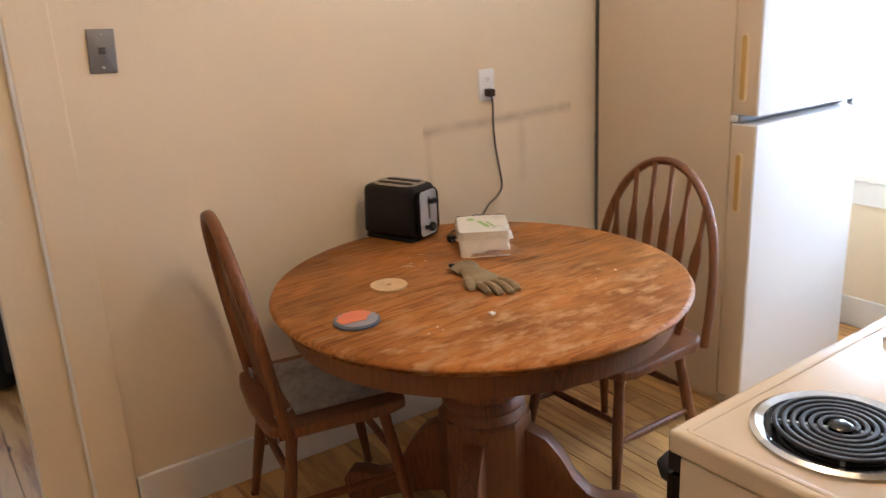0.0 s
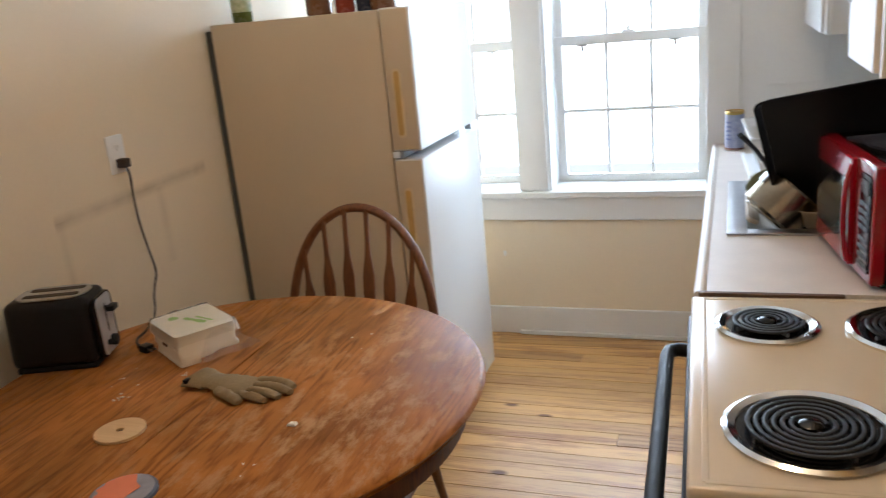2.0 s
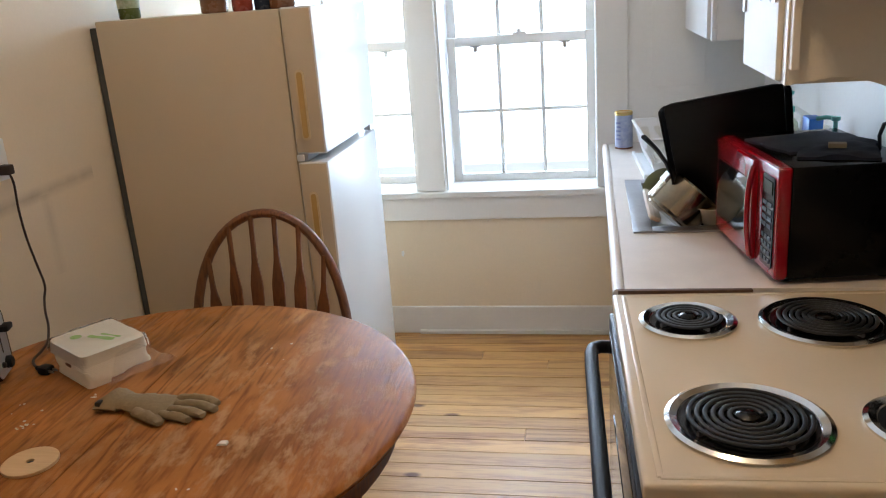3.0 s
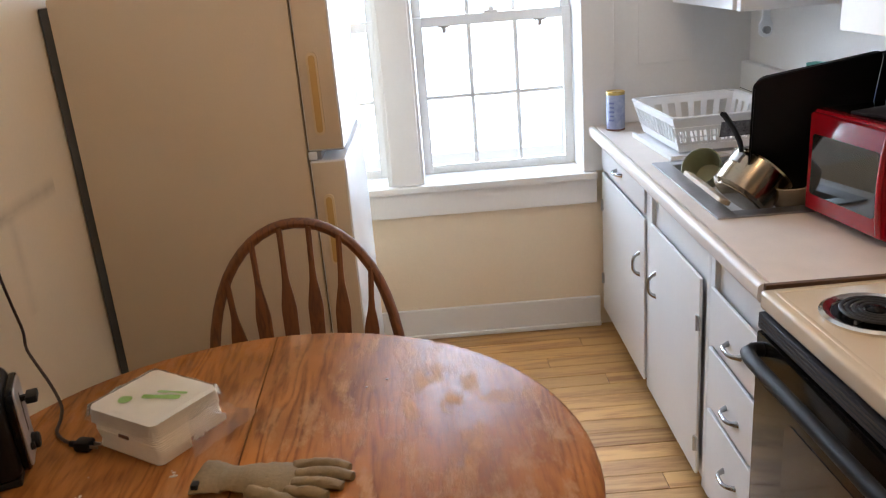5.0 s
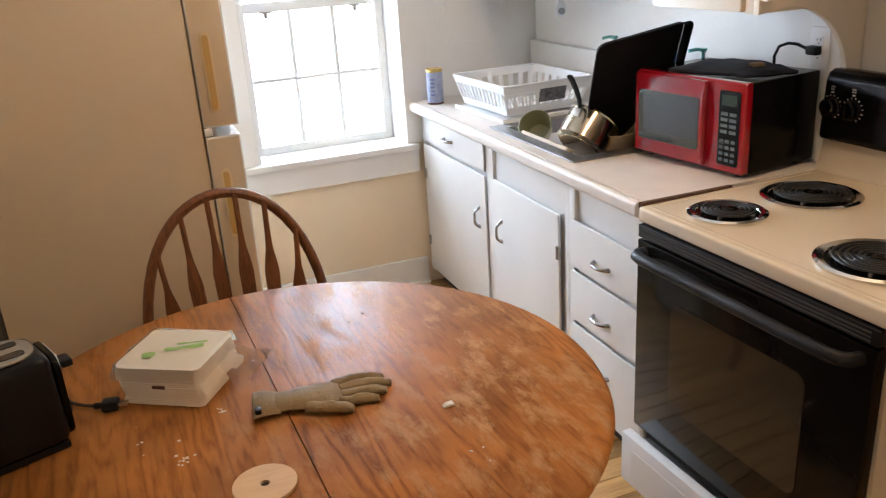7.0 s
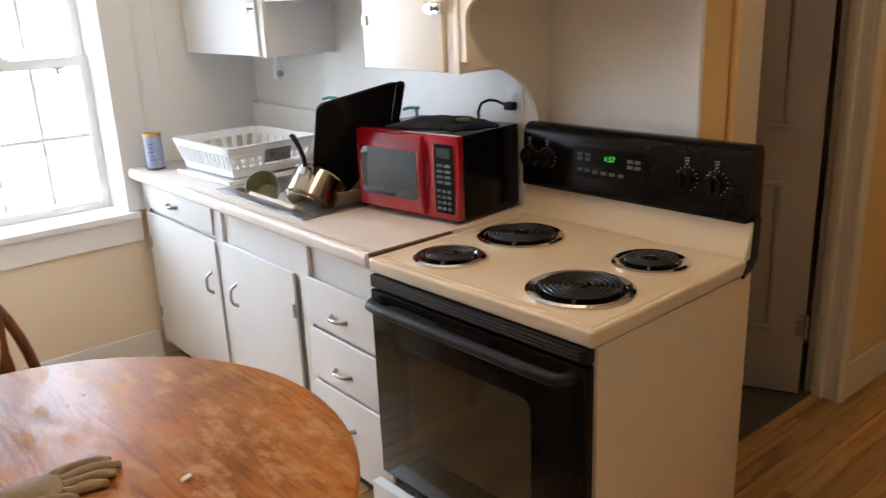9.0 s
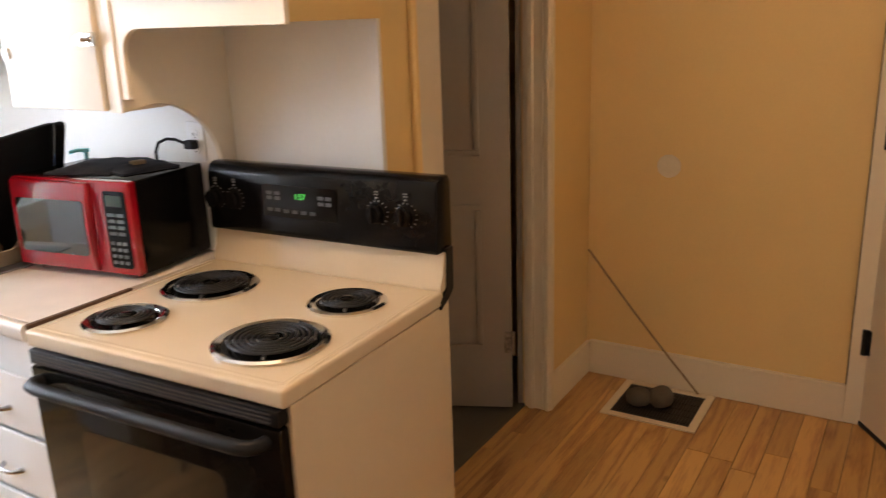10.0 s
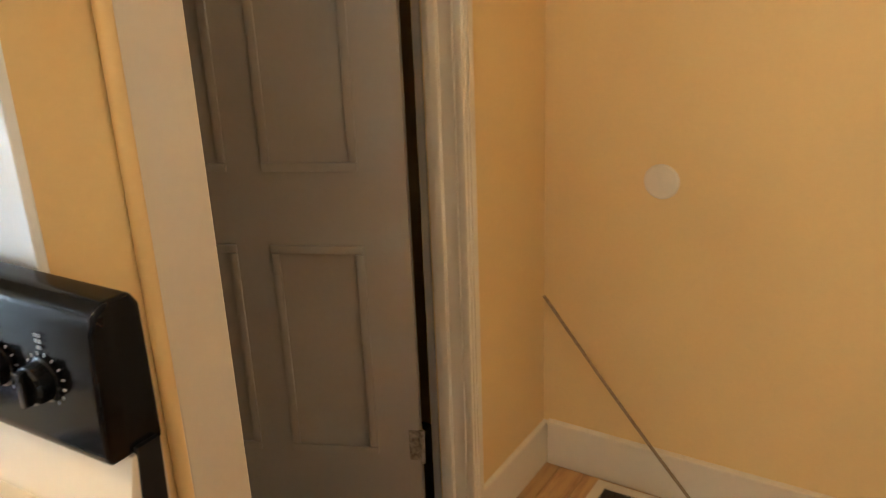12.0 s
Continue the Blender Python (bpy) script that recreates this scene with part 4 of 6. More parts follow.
def carcass(name, y0, y1, label):
    c = thing(name, pose(0, 0, 0), label, "cabinet", "base cupboards under the counter")
    part("body", box(FX + 0.018, y0, 0.075, XK - 0.002, y1, 0.868), CABWHITE, c)
    part("face_frame", join(join(box(FX + 0.004, y0, 0.075, FX + 0.018, y0 + 0.03, 0.868, 0.001), box(FX + 0.004, y1 - 0.03, 0.075, FX + 0.018, y1, 0.868, 0.001)), box(FX + 0.004, y0 + 0.03, 0.835, FX + 0.018, y1 - 0.03, 0.868, 0.001)), CABWHITE, c)
    part("toe_kick", box(FX + 0.06, y0, 0.002, XK - 0.01, y1, 0.075), DARKGAP, c)
    return c


def front(name, parent, y0, y1, z0, z1):
    return part(name, box(FX - 0.006, y0, z0, FX + 0.0035, y1, z1, 0.004, 3), CABWHITE, parent)


def cup_hinge(parent, y, z):
    part("hinge", join(box(FX - 0.008, y - 0.012, z - 0.022, FX - 0.003, y + 0.012, z + 0.022, 0.003), moved(lathe([(0.005, -0.024), (0.005, 0.024)], 10), pose(FX - 0.010, y, z))), STEEL, parent, "tarnished surface hinge")


c1 = carcass("drawer_unit", 0.035, 0.47, "white painted unit of three drawers beside the stove")
for z0, z1, hz in ((0.575, 0.735, 0.635), (0.385, 0.56, 0.45), (0.10, 0.37, 0.26)):
    d = front("drawer", c1, 0.045, 0.445, z0, z1)
    pull(d, 0.262, hz)
c2 = carcass("sink_cabinet", 0.47, 1.09, "white painted sink cupboard with one door")
d = front("door", c2, 0.53, 1.045, 0.095, 0.725)
pull(d, 0.975, 0.53, True)
for z in (0.20, 0.59):
    cup_hinge(d, 0.535, z)
c3 = carcass("corner_cabinet", 1.09, YN - 0.022, "white painted cupboard with drawer above a door")
d = front("drawer", c3, 1.125, 1.815, 0.735, 0.85)
pull(d, 1.49, 0.79)
d = front("door", c3, 1.125, 1.815, 0.095, 0.715)
pull(d, 1.185, 0.53, True)
for z in (0.24, 0.575):
    cup_hinge(d, 1.80, z)

# worktop with the sink cut-out
SX0, SX1, SY0, SY1 = 0.10, 0.47, 0.50, 1.06
WY0, WY1 = 0.022, YN - 0.008
bm = box(0.018, WY0, 0.872, SX0, WY1, 0.912)
for a in ((SX0, WY0, SX1, SY0), (SX0, SY1, SX1, WY1), (SX1, WY0, XK - 0.001, WY1)):
    box(a[0], a[1], 0.872, a[2], a[3], 0.912, bm=bm)
counter = tagged(part("worktop", bm, LAMINATE, smooth=False), "pinkish speckled laminate worktop with a worn front edge", "countertop")
part("nosing", moved(prism(rounded(-0.010, 0.868, 0.0185, 0.9125, 0.013), WY1 - WY0), Matrix.Translation((0, WY0, 0))), LAMINATE, counter)
part("end_strip", box(0.002, WY0 - 0.014, 0.878, 0.30, WY0 - 0.0005, 0.9128, 0.001), mat("bare_brown_board", (0.12, 0.06, 0.03), 0.7, vary=0.4, scale=30), counter, "bare brown edge where the laminate has come off")
part("ledge", box(XK - 0.035, 0.53, 0.912, XK - 0.001, WY1, 1.13, 0.004), OFFWHITE, counter, "off-white painted backsplash ledge")
part("ledge_joint", box(XK - 0.0362, 0.53, 1.02, XK - 0.0348, WY1, 1.022), DARKGAP, counter)

sink = thing("sink", pose(0, 0, 0), "stainless steel drop-in sink full of dishes", "sink")
rim = box(0.058, 0.462, 0.9125, SX0 + 0.012, 1.10, 0.9185, 0.002)
for a in ((SX0 + 0.012, 0.462, SX1 - 0.012, SY0 + 0.012), (SX0 + 0.012, SY1 - 0.012, SX1 - 0.012, 1.10), (SX1 - 0.012, 0.462, 0.545, 1.10)):
    box(a[0], a[1], 0.9125, a[2], a[3], 0.9185, 0.002, 2, rim)
SINK = mat("dull_stainless", (0.40, 0.40, 0.41), 0.36, 1.0, vary=0.3, scale=12, fine=120, bump=0.1)
part("rim", rim, SINK, sink)
bas = box(SX0 + 0.004, SY0 + 0.004, 0.74, SX0 + 0.012, SY1 - 0.004, 0.914)
for a in ((SX1 - 0.012, SY0 + 0.004, SX1 - 0.004, SY1 - 0.004), (SX0 + 0.012, SY0 + 0.004, SX1 - 0.012, SY0 + 0.012), (SX0 + 0.012, SY1 - 0.012, SX1 - 0.012, SY1 - 0.004)):
    box(a[0], a[1], 0.74, a[2], a[3], 0.914, bm=bas)
box(SX0 + 0.012, SY0 + 0.012, 0.74, SX1 - 0.012, SY1 - 0.012, 0.746, bm=bas)
part("basin", bas, SINK, sink)
part("drain", moved(lathe([(0.04, 0.746), (0.04, 0.749), (0.03, 0.750), (0.028, 0.747)], 24), pose(0.285, 0.78, 0)), CHROME, sink)

# ---- wall cupboards ----
UX = 0.345


def wall_cupboard(name, y0, y1, z0, label, material, door):
    c = thing(name, pose(0, 0, 0), label, "cabinet", "wall cupboards")
    part("body", box(UX + 0.016, y0, z0, XK - 0.001, y1, 2.30, 0.002), material, c)
    part("stile", box(UX, y0, z0, UX + 0.016, y0 + 0.035, 2.30, 0.002), material, c)
    if door:
        d = part("door", box(UX - 0.012, y0 + 0.04, z0 + 0.004, UX + 0.008, y1 - 0.008, 2.28, 0.005, 2), material, c)
        la = part("latch", box(UX - 0.022, y0 + 0.030, z0 + 0.165, UX - 0.010, y0 + 0.085, z0 + 0.20, 0.004), CHROME, d, "chrome cupboard latch")
        part("latch_knob", moved(lathe([(0.006, 0), (0.006, 0.012), (0.012, 0.018), (0.012, 0.024)], 14), pose(UX - 0.02, y0 + 0.066, z0 + 0.182, 0, -90)), CHROME, la)
        return c, d
    return c, None


wc1, d1 = wall_cupboard("wall_cupboard", 1.125, YN - 0.014, 1.380, "white painted wall cupboard beside the window", CABWHITE, True)
wc2, d2 = wall_cupboard("wall_cupboard", 0.022, 0.46, 1.366, "cream painted wall cupboard with a chrome latch", CABCREAM, True)
cup_back = part("hinge", box(UX - 0.018, 0.425, 1.50, UX - 0.010, 0.448, 1.53, 0.002), STEEL, d2)
shelf = thing("open_shelf", pose(0, 0, 0), "white open shelf between the wall cupboards", "shelf")
part("board", box(UX + 0.012, 0.462, 1.585, XK - 0.001, 1.123, 1.61, 0.003), CABWHITE, shelf)
part("back", box(XK - 0.008, 0.462, 1.61, XK - 0.001, 1.123, 2.30), CABWHITE, shelf)
part("top", box(UX + 0.012, 0.462, 2.28, XK - 0.009, 1.123, 2.30), CABWHITE, shelf)
for y, col, hgt in ((0.98, (0.05, 0.03, 0.025), 0.09), (0.90, (0.16, 0.05, 0.03), 0.11), (0.80, (0.04, 0.05, 0.06), 0.12)):
    jar = thing("shelf_jar", pose(0.47, y, 1.61), "small dark lidded jar on the open shelf", "jar", "jars on the open shelf")
    part("body", lathe([(0.03, 0), (0.034, 0.004), (0.034, hgt), (0.028, hgt + 0.012)], 20), mat("dark_jar", col, 0.3), jar)
    part("lid", moved(lathe([(0.031, 0), (0.031, 0.016), (0.029, 0.018)], 20), pose(0, 0, hgt + 0.012)), BLACKMATT, jar)

# stove alcove: arched gable, cupboard over the stove
gable = thing("alcove_gable", pose(0, 0, 0), "cream painted side panel with an arched cut-out", "panel")
gp = [(UX, 2.30), (XS - 0.001, 2.30), (XS - 0.001, 1.0), (0.665, 1.0), (0.665, 1.16)]
gp += [(0.435 + 0.23 * math.cos(radians(a)), 1.16 + 0.218 * math.sin(radians(a))) for a in range(6, 91, 6)] + [(UX, 1.366)]
part("front_edge", box(UX - 0.004, 0.001, 1.366, UX - 0.0005, 0.021, 2.30, 0.001), CABCREAM, gable)
part("panel", moved(prism(gp, 0.018, 0.0015, 1), Matrix.Translation((0, 0.002, 0))), CABCREAM, gable)
over = thing("over_stove_cupboard", pose(0, 0, 0), "cream painted cupboard over the stove with a rounded valance", "cabinet", "wall cupboards")
part("body", box(UX + 0.018, YP - 0.012, 1.575, XS - 0.001, 0.001, 2.30, 0.002), CABCREAM, over)
part("side", box(UX + 0.018, YP - 0.022, 1.575, XS - 0.002, YP - 0.0125, 2.30, 0.001), TAN, over, "ochre painted cupboard side")
val = [(0.0, 1.40), (0.0, 2.30), (-0.555, 2.30), (-0.555, 1.57), (-0.085, 1.57)] + [(-0.085 + 0.06 * math.sin(radians(a)), 1.510 + 0.06 * math.cos(radians(a))) for a in range(10, 91, 10)] + [(-0.025, 1.40)]
part("valance", moved(prism([(-y, z) for y, z in val], 0.016, 0.0015, 1), Matrix(((0, 1, 0, UX + 0.001), (-1, 0, 0, 0.001), (0, 0, 1, 0), (0, 0, 0, 1)))), CABCREAM, over)
for y0, y1 in ((-0.54, -0.285), (-0.275, -0.03)):
    part("door", box(UX - 0.014, y0, 1.64, UX + 0.0005, y1, 2.28, 0.005, 2), CABCREAM, over)
bracket = thing("towel_bracket", pose(0, 0, 0), "white plastic paper-towel bracket under the cupboard", "bracket")
part("arm", moved(prism([(-0.012, 0.0), (0.012, 0.0), (0.014, -0.05), (0.024, -0.068), (0.024, -0.09)] + [(0.024 * math.cos(radians(a)), -0.09 - 0.022 * math.sin(radians(a))) for a in range(15, 180, 15)] + [(-0.024, -0.09), (-0.024, -0.068), (-0.014, -0.05)], 0.012, 0.002, 2), pose(0.53, 1.37, 1.380)), PLASTICWHITE, bracket)
part("socket", moved(lathe([(0.013, 0), (0.013, 0.012), (0.006, 0.014)], 18), pose(0.53, 1.37, 1.293, 90)), mat("grey_plastic", (0.35, 0.35, 0.35), 0.5), bracket)

# ---- microwave ----
mw = thing("microwave", pose(0.318, 0.245, 0.913, 0, 0, 7.8), "red-fronted microwave oven with a black case", "microwave")
MW, MD, MH = 0.430, 0.300, 0.262
for x in (0.04, MD - 0.04):
    for y in (-MW / 2 + 0.04, MW / 2 - 0.04):
        part("foot", moved(lathe([(0.014, 0), (0.014, 0.012)], 12), pose(x, y, 0)), BLACKMATT, mw)
part("case", box(0.03, -MW / 2, 0.012, MD, MW / 2, MH + 0.01, 0.006, 2), BLACK, mw, "black enamelled case")
fr_ = part("front", box(0.0, -MW / 2, 0.012, 0.0305, MW / 2, MH + 0.01, 0.009, 3), RED, mw, "glossy red plastic front")
doorm = part("door", box(-0.012, -MW / 2 + 0.135, 0.018, 0.004, MW / 2 - 0.004, MH + 0.004, 0.008, 3), RED, mw)
OLIVE = mat("reflective_microwave_window", (0.02, 0.021, 0.021), 0.04, vary=0.0, bump=0, spec=0.8)
ON = OLIVE.node_tree
ON.links.remove(ON.nodes["Principled BSDF"].inputs["Roughness"].links[0])
ON.nodes["Principled BSDF"].inputs["Roughness"].default_value = 0.05
toward = Matrix(((0, -1, 0, 0), (1, 0, 0, 0), (0, 0, 1, 0), (0, 0, 0, 1)))
part("door_window", moved(prism(rounded(-0.058, 0.062, 0.190, 0.215, 0.010), 0.003), Matrix.Translation((-0.0115, 0, 0)) @ toward), OLIVE, doorm, "dark reflective window")
part("handle", tube([(-0.012, -0.077, 0.030), (-0.018, -0.078, 0.06), (-0.022, -0.079, 0.10), (-0.023, -0.079, 0.14), (-0.022, -0.079, 0.18), (-0.018, -0.078, 0.22), (-0.010, -0.077, 0.25)], 0.008, 12, flat=0.8), RED, doorm, "red bowed handle")
kp = part("keypad", moved(prism(rounded(-0.200, 0.034, -0.126, 0.246, 0.008), 0.003), Matrix.Translation((-0.0008, 0, 0)) @ toward), BLACK, mw, "black keypad")
part("display", moved(box(-0.190, 0, 0.205, -0.135, 0.001, 0.235), Matrix.Translation((-0.0045, 0, 0)) @ toward), mat("green_display_glass", (0.018, 0.03, 0.018), 0.2), kp)
KEY = mat("grey_button_print", (0.07, 0.075, 0.085), 0.5)
for i in range(4):
    for j in range(3):
        part("key", moved(box(-0.190 + j * 0.021, 0, 0.045 + i * 0.018, -0.176 + j * 0.021, 0.001, 0.054 + i * 0.018), Matrix.Translation((-0.0045, 0, 0)) @ toward), KEY, kp)
for i in range(4):
    for j in range(2):
        part("key", moved(box(-0.190 + j * 0.031, 0, 0.126 + i * 0.017, -0.166 + j * 0.031, 0.001, 0.135 + i * 0.017), Matrix.Translation((-0.0045, 0, 0)) @ toward), KEY, kp)
inv = mw.matrix_world.inverted()
cordp = [inv @ Vector(p) for p in ((0.612, 0.215, 1.06), (0.606, 0.215, 1.16), (0.600, 0.212, 1.215), (0.604, 0.200, 1.243), (0.614, 0.175, 1.254), (0.624, 0.150, 1.252), (0.634, 0.120, 1.240))]
part("power_cord", tube(cordp, 0.0045, 8), BLACKMATT, mw, "black power cord plugged into the wall")
pg = box(0.626, 0.084, 1.224, 0.653, 0.122, 1.250, 0.006)
part("plug", moved(pg, inv), BLACKMATT, mw)

DENIM = mat("dark_navy_cloth", (0.018, 0.022, 0.038), 0.9, vary=0.4, scale=20, fine=200, bump=0.5)


def cloth(name, m, w, d, label, seed, folds=0.012, material=None, thick=0.012):
    t = thing(name, m, label, "cloth")
    bm = bmesh.new()
    bmesh.ops.create_grid(bm, x_segments=18, y_segments=18, size=0.5)
    for v in bm.verts:
        n = noise.noise(Vector((v.co.x * 3 + seed, v.co.y * 3, seed)))
        e = 1 + 0.10 * noise.noise(Vector((v.co.x * 4, v.co.y * 4 + seed, 3)))
        edge = max(abs(v.co.x), abs(v.co.y)) * 2
        v.co = Vector((v.co.x * w * e, v.co.y * d * e, thick * (1 - 0.5 * edge ** 6) + folds * max(0, n)))
    r2 = bmesh.ops.extrude_face_region(bm, geom=bm.faces[:])
    for v in [g for g in r2["geom"] if isinstance(g, bmesh.types.BMVert)]:
        v.co.z = 0.0
    part("fabric", finish(bm), material or DENIM, t)
    return t


cl = cloth("folded_cloth", pose(0.47, 0.30, 1.1855, 0, 0, 20), 0.23, 0.20, "dark navy folded cloth on the microwave", 2.0)
cl = cloth("pot_holder", pose(0.50, 0.17, 1.1855, 0, 0, -12), 0.17, 0.15, "dark quilted pot holder on the microwave", 5.0)
part("label_tag", box(-0.02, -0.012, 0.014, 0.018, 0.012, 0.0245, 0.001), mat("tan_leather_tag", (0.30, 0.22, 0.12), 0.7), cl, "tan stitched tag")

# ---- dish rack ----
rack = thing("dish_rack", pose(0.165, 1.15, 0.913, 0, 0, 3), "white plastic dish rack on a white drain board", "dish rack")
RW, RL, RH = 0.33, 0.385, 0.126
part("drain_board", join(box(-0.04, -0.03, 0, RW + 0.01, RL + 0.02, 0.010, 0.004), join(box(-0.04, -0.03, 0.010, -0.028, RL + 0.02, 0.018, 0.003), box(-0.028, -0.03, 0.010, RW + 0.01, -0.018, 0.018, 0.003))), PLASTICWHITE, rack)


def slotted(length, height, slots, gap, lower=0.03, upper=0.03):
    bm = bmesh.new()
    box(0, -0.0015, 0, length, 0.0015, lower, bm=bm)
    box(0, -0.0015, height - upper, length, 0.0015, height, bm=bm)
    step = (length - gap) / slots
    for k in range(slots + 1):
        box(k * step, -0.0015, lower, k * step + gap, 0.0015, height - upper, bm=bm)
    for v in bm.verts:
        v.co.x = length / 2 + (v.co.x - length / 2) * (1 + 0.074 / length * v.co.z / height)
    return bm


z0 = 0.022
fl = 0.037
part("side", moved(slotted(RL, RH, 13, 0.012), pose(0, 0, z0) @ pose(0, 0, 0, 0, 0, 90) @ pose(0, 0, 0, -15.5)), PLASTICWHITE, rack)
part("side", moved(slotted(RL, RH, 7, 0.03), pose(RW, 0, z0) @ pose(0, 0, 0, 0, 0, 90) @ pose(0, 0, 0, 15.5)), PLASTICWHITE, rack)
part("side", moved(slotted(RW, RH, 10, 0.008, 0.035, 0.05), pose(0, 0, z0) @ pose(0, 0, 0, 15.5)), PLASTICWHITE, rack)
part("side", moved(slotted(RW, RH, 7, 0.02), pose(0, RL, z0) @ pose(0, 0, 0, -15.5)), PLASTICWHITE, rack)
part("grid", moved(join(slotted(RW, RH * 0.55, 24, 0.004, 0.004, 0.004), box(0, -0.001, 0.03, RW, 0.001, 0.034)), pose(0, -0.008, z0 + 0.02) @ pose(0, 0, 0, 15.5)), PLASTICWHITE, rack)
base = box(0, 0, z0, RW, RL, z0 + 0.003)
part("bottom", base, PLASTICWHITE, rack)
ro = [(x, y, z0 + RH * 0.965) for x, y in [(a, b) for a, b in rounded(-fl, -fl, RW + fl, RL + fl, 0.03)]]
part("top_rim", tube(ro, 0.0065, 8, closed=True, flat=0.6), PLASTICWHITE, rack)
part("pattern_plate", moved(box(0.13, -0.004, 0.045, 0.25, -0.0025, 0.10), pose(0, -0.004, z0) @ pose(0, 0, 0, 15.5)), mat("dark_patterned_fabric", (0.25, 0.25, 0.27), 0.7, vary=0.9, scale=60, fine=150, dark=(0.02, 0.02, 0.03)), rack, "dark patterned cloth hanging inside")
for k in range(16):
    part("plate_prong", tube([(0.05, 0.04 + k * 0.025, z0), (0.05, 0.04 + k * 0.025, z0 + 0.075)], 0.0025, 6), PLASTICWHITE, rack)

# ---- can ----
can = thing("food_can", pose(0.078, 1.715, 0.913), "printed food can with a gold rim on the counter", "can")
CANP = mat("pale_blue_printed_label", (0.42, 0.46, 0.58), 0.4, vary=0.5, scale=30, fine=90, dark=(0.20, 0.24, 0.42))
part("body", lathe([(0.036, 0.004), (0.0365, 0.012), (0.0365, 0.135), (0.036, 0.142)], 28), CANP, can)
part("rim", moved(lathe([(0.036, 0), (0.0375, 0.002), (0.0375, 0.012), (0.035, 0.014), (0.033, 0.010), (0.0, 0.010)], 28), pose(0, 0, 0.142)), mat("gold_lacquer", (0.55, 0.38, 0.12), 0.3, 0.9), can)
part("base_rim", lathe([(0.034, 0), (0.0375, 0.001), (0.0375, 0.006), (0.036, 0.008)], 28), mat("rusty_brown", (0.16, 0.07, 0.04), 0.5, 0.4), can)
for k in range(5):
    part("print_bar", moved(box(-0.0372, -0.012, 0.04 + k * 0.017, -0.0366, 0.010 - 0.003 * (k % 2), 0.047 + k * 0.017), pose(0, 0, 0, 0, 0, 50)), mat("navy_print", (0.17, 0.20, 0.40), 0.5), can)


# ---- dishes in the sink ----
def shell(profile, thick, steps=36):
    """An open vessel of given outer profile."""
    inner = [(max(r - thick, 0.001), z + (thick if i == 0 else 0)) for i, (r, z) in enumerate(profile)]
    return lathe(profile + [(profile[-1][0] - thick / 2, profile[-1][1] + thick / 2)] + inner[::-1], steps)


PZ = Vector((0.68, 0.20, 0.70)).normalized()
PX = (Vector((0, 0, 1)) - PZ.z * PZ).normalized()
PY = PZ.cross(PX)
PM = Matrix(((PX.x, PY.x, PZ.x, 0.20), (PX.y, PY.y, PZ.y, 0.62), (PX.z, PY.z, PZ.z, 0.958), (0, 0, 0, 1)))
POTSTEEL = mat("warm_worn_steel", (0.40, 0.35, 0.27), 0.16, 1.0, vary=0.25, scale=18, fine=120, bump=0.04)
pot = thing("saucepan", PM, "steel saucepan lying tilted with its handle up", "saucepan")
part("body", moved(shell([(0.078, -0.05), (0.087, -0.042), (0.089, 0.05), (0.094, 0.055)], 0.0025), pose(0, 0, 0)), POTSTEEL, pot)
part("base_disc", moved(lathe([(0.0, -0.0545), (0.072, -0.0545), (0.074, -0.053), (0.074, -0.0495)], 36), Matrix.Identity(4)), POTSTEEL, pot, "thick polished base")
hdl = part("handle", tube([(0.088, 0.0, 0.042), (0.100, 0.006, 0.047), (0.126, 0.016, 0.054), (0.177, 0.031, 0.06), (0.219, 0.044, 0.06), (0.244, 0.052, 0.059)], lambda t: 0.0075 + 0.0045 * t, 10, flat=0.6), BLACKMATT, pot, "black saucepan handle")
part("rivet_plate", box(0.084, -0.018, 0.012, 0.094, 0.018, 0.042, 0.004), STEEL, pot)
bowl = thing("metal_bowl", pose(0.325, 0.615, 0.940, 10, -12, 0), "tan mixing bowl tilted in the sink", "bowl")
part("body", shell([(0.035, -0.055), (0.06, -0.045), (0.086, 0.0), (0.097, 0.043), (0.103, 0.047)], 0.003), mat("tan_enamel", (0.42, 0.34, 0.25), 0.3, vary=0.2), bowl)
cup = thing("green_bowl", pose(0.185, 0.945, 0.915, 35, -40, 0), "sage green ceramic bowl lying on its side", "bowl")
part("body", shell([(0.028, -0.04), (0.045, -0.034), (0.058, 0.0), (0.062, 0.035), (0.063, 0.04)], 0.004), mat("sage_ceramic", (0.26, 0.27, 0.16), 0.3, vary=0.15), cup)
# Edge of a metal baking sheet, modelled as a rounded board with grain.
bs = thing("baking_sheet_edge", pose(0.130, 0.765, 0.922, 0, 25, 0), "pale brown baking sheet edge, shaped as a board, on the edge of the sink", "board")
part("board", moved(prism(rounded(-0.018, -0.17, 0.018, 0.17, 0.016), 0.014, 0.003), pose(0, 0, 0, -90)), wood("pale_brown_grain", (0.55, 0.47, 0.36), (0.40, 0.31, 0.21), 0.5, axis="Y"), bs)
tray = thing("roasting_tray", pose(0.364, 0.655, 0.935, 32, 0, 0), "black non-stick baking tray leaning in the sink", "baking tray")
ty = moved(prism(rounded(-0.15, -0.02, 0.15, 0.435, 0.025), 0.003, 0.001, 1), pose(0, 0, 0, 0, -11, 0))
part("base", ty, BLACKMATT, tray)
ring = [(x, 0.0, z) for x, z in rounded(-0.15, -0.02, 0.15, 0.435, 0.025)]
bm = bmesh.new()
lo = [bm.verts.new(p) for p in ring]
hi = [bm.verts.new((p[0] * 1.06, -0.024, (p[2] - 0.185) * 1.05 + 0.185)) for p in ring]
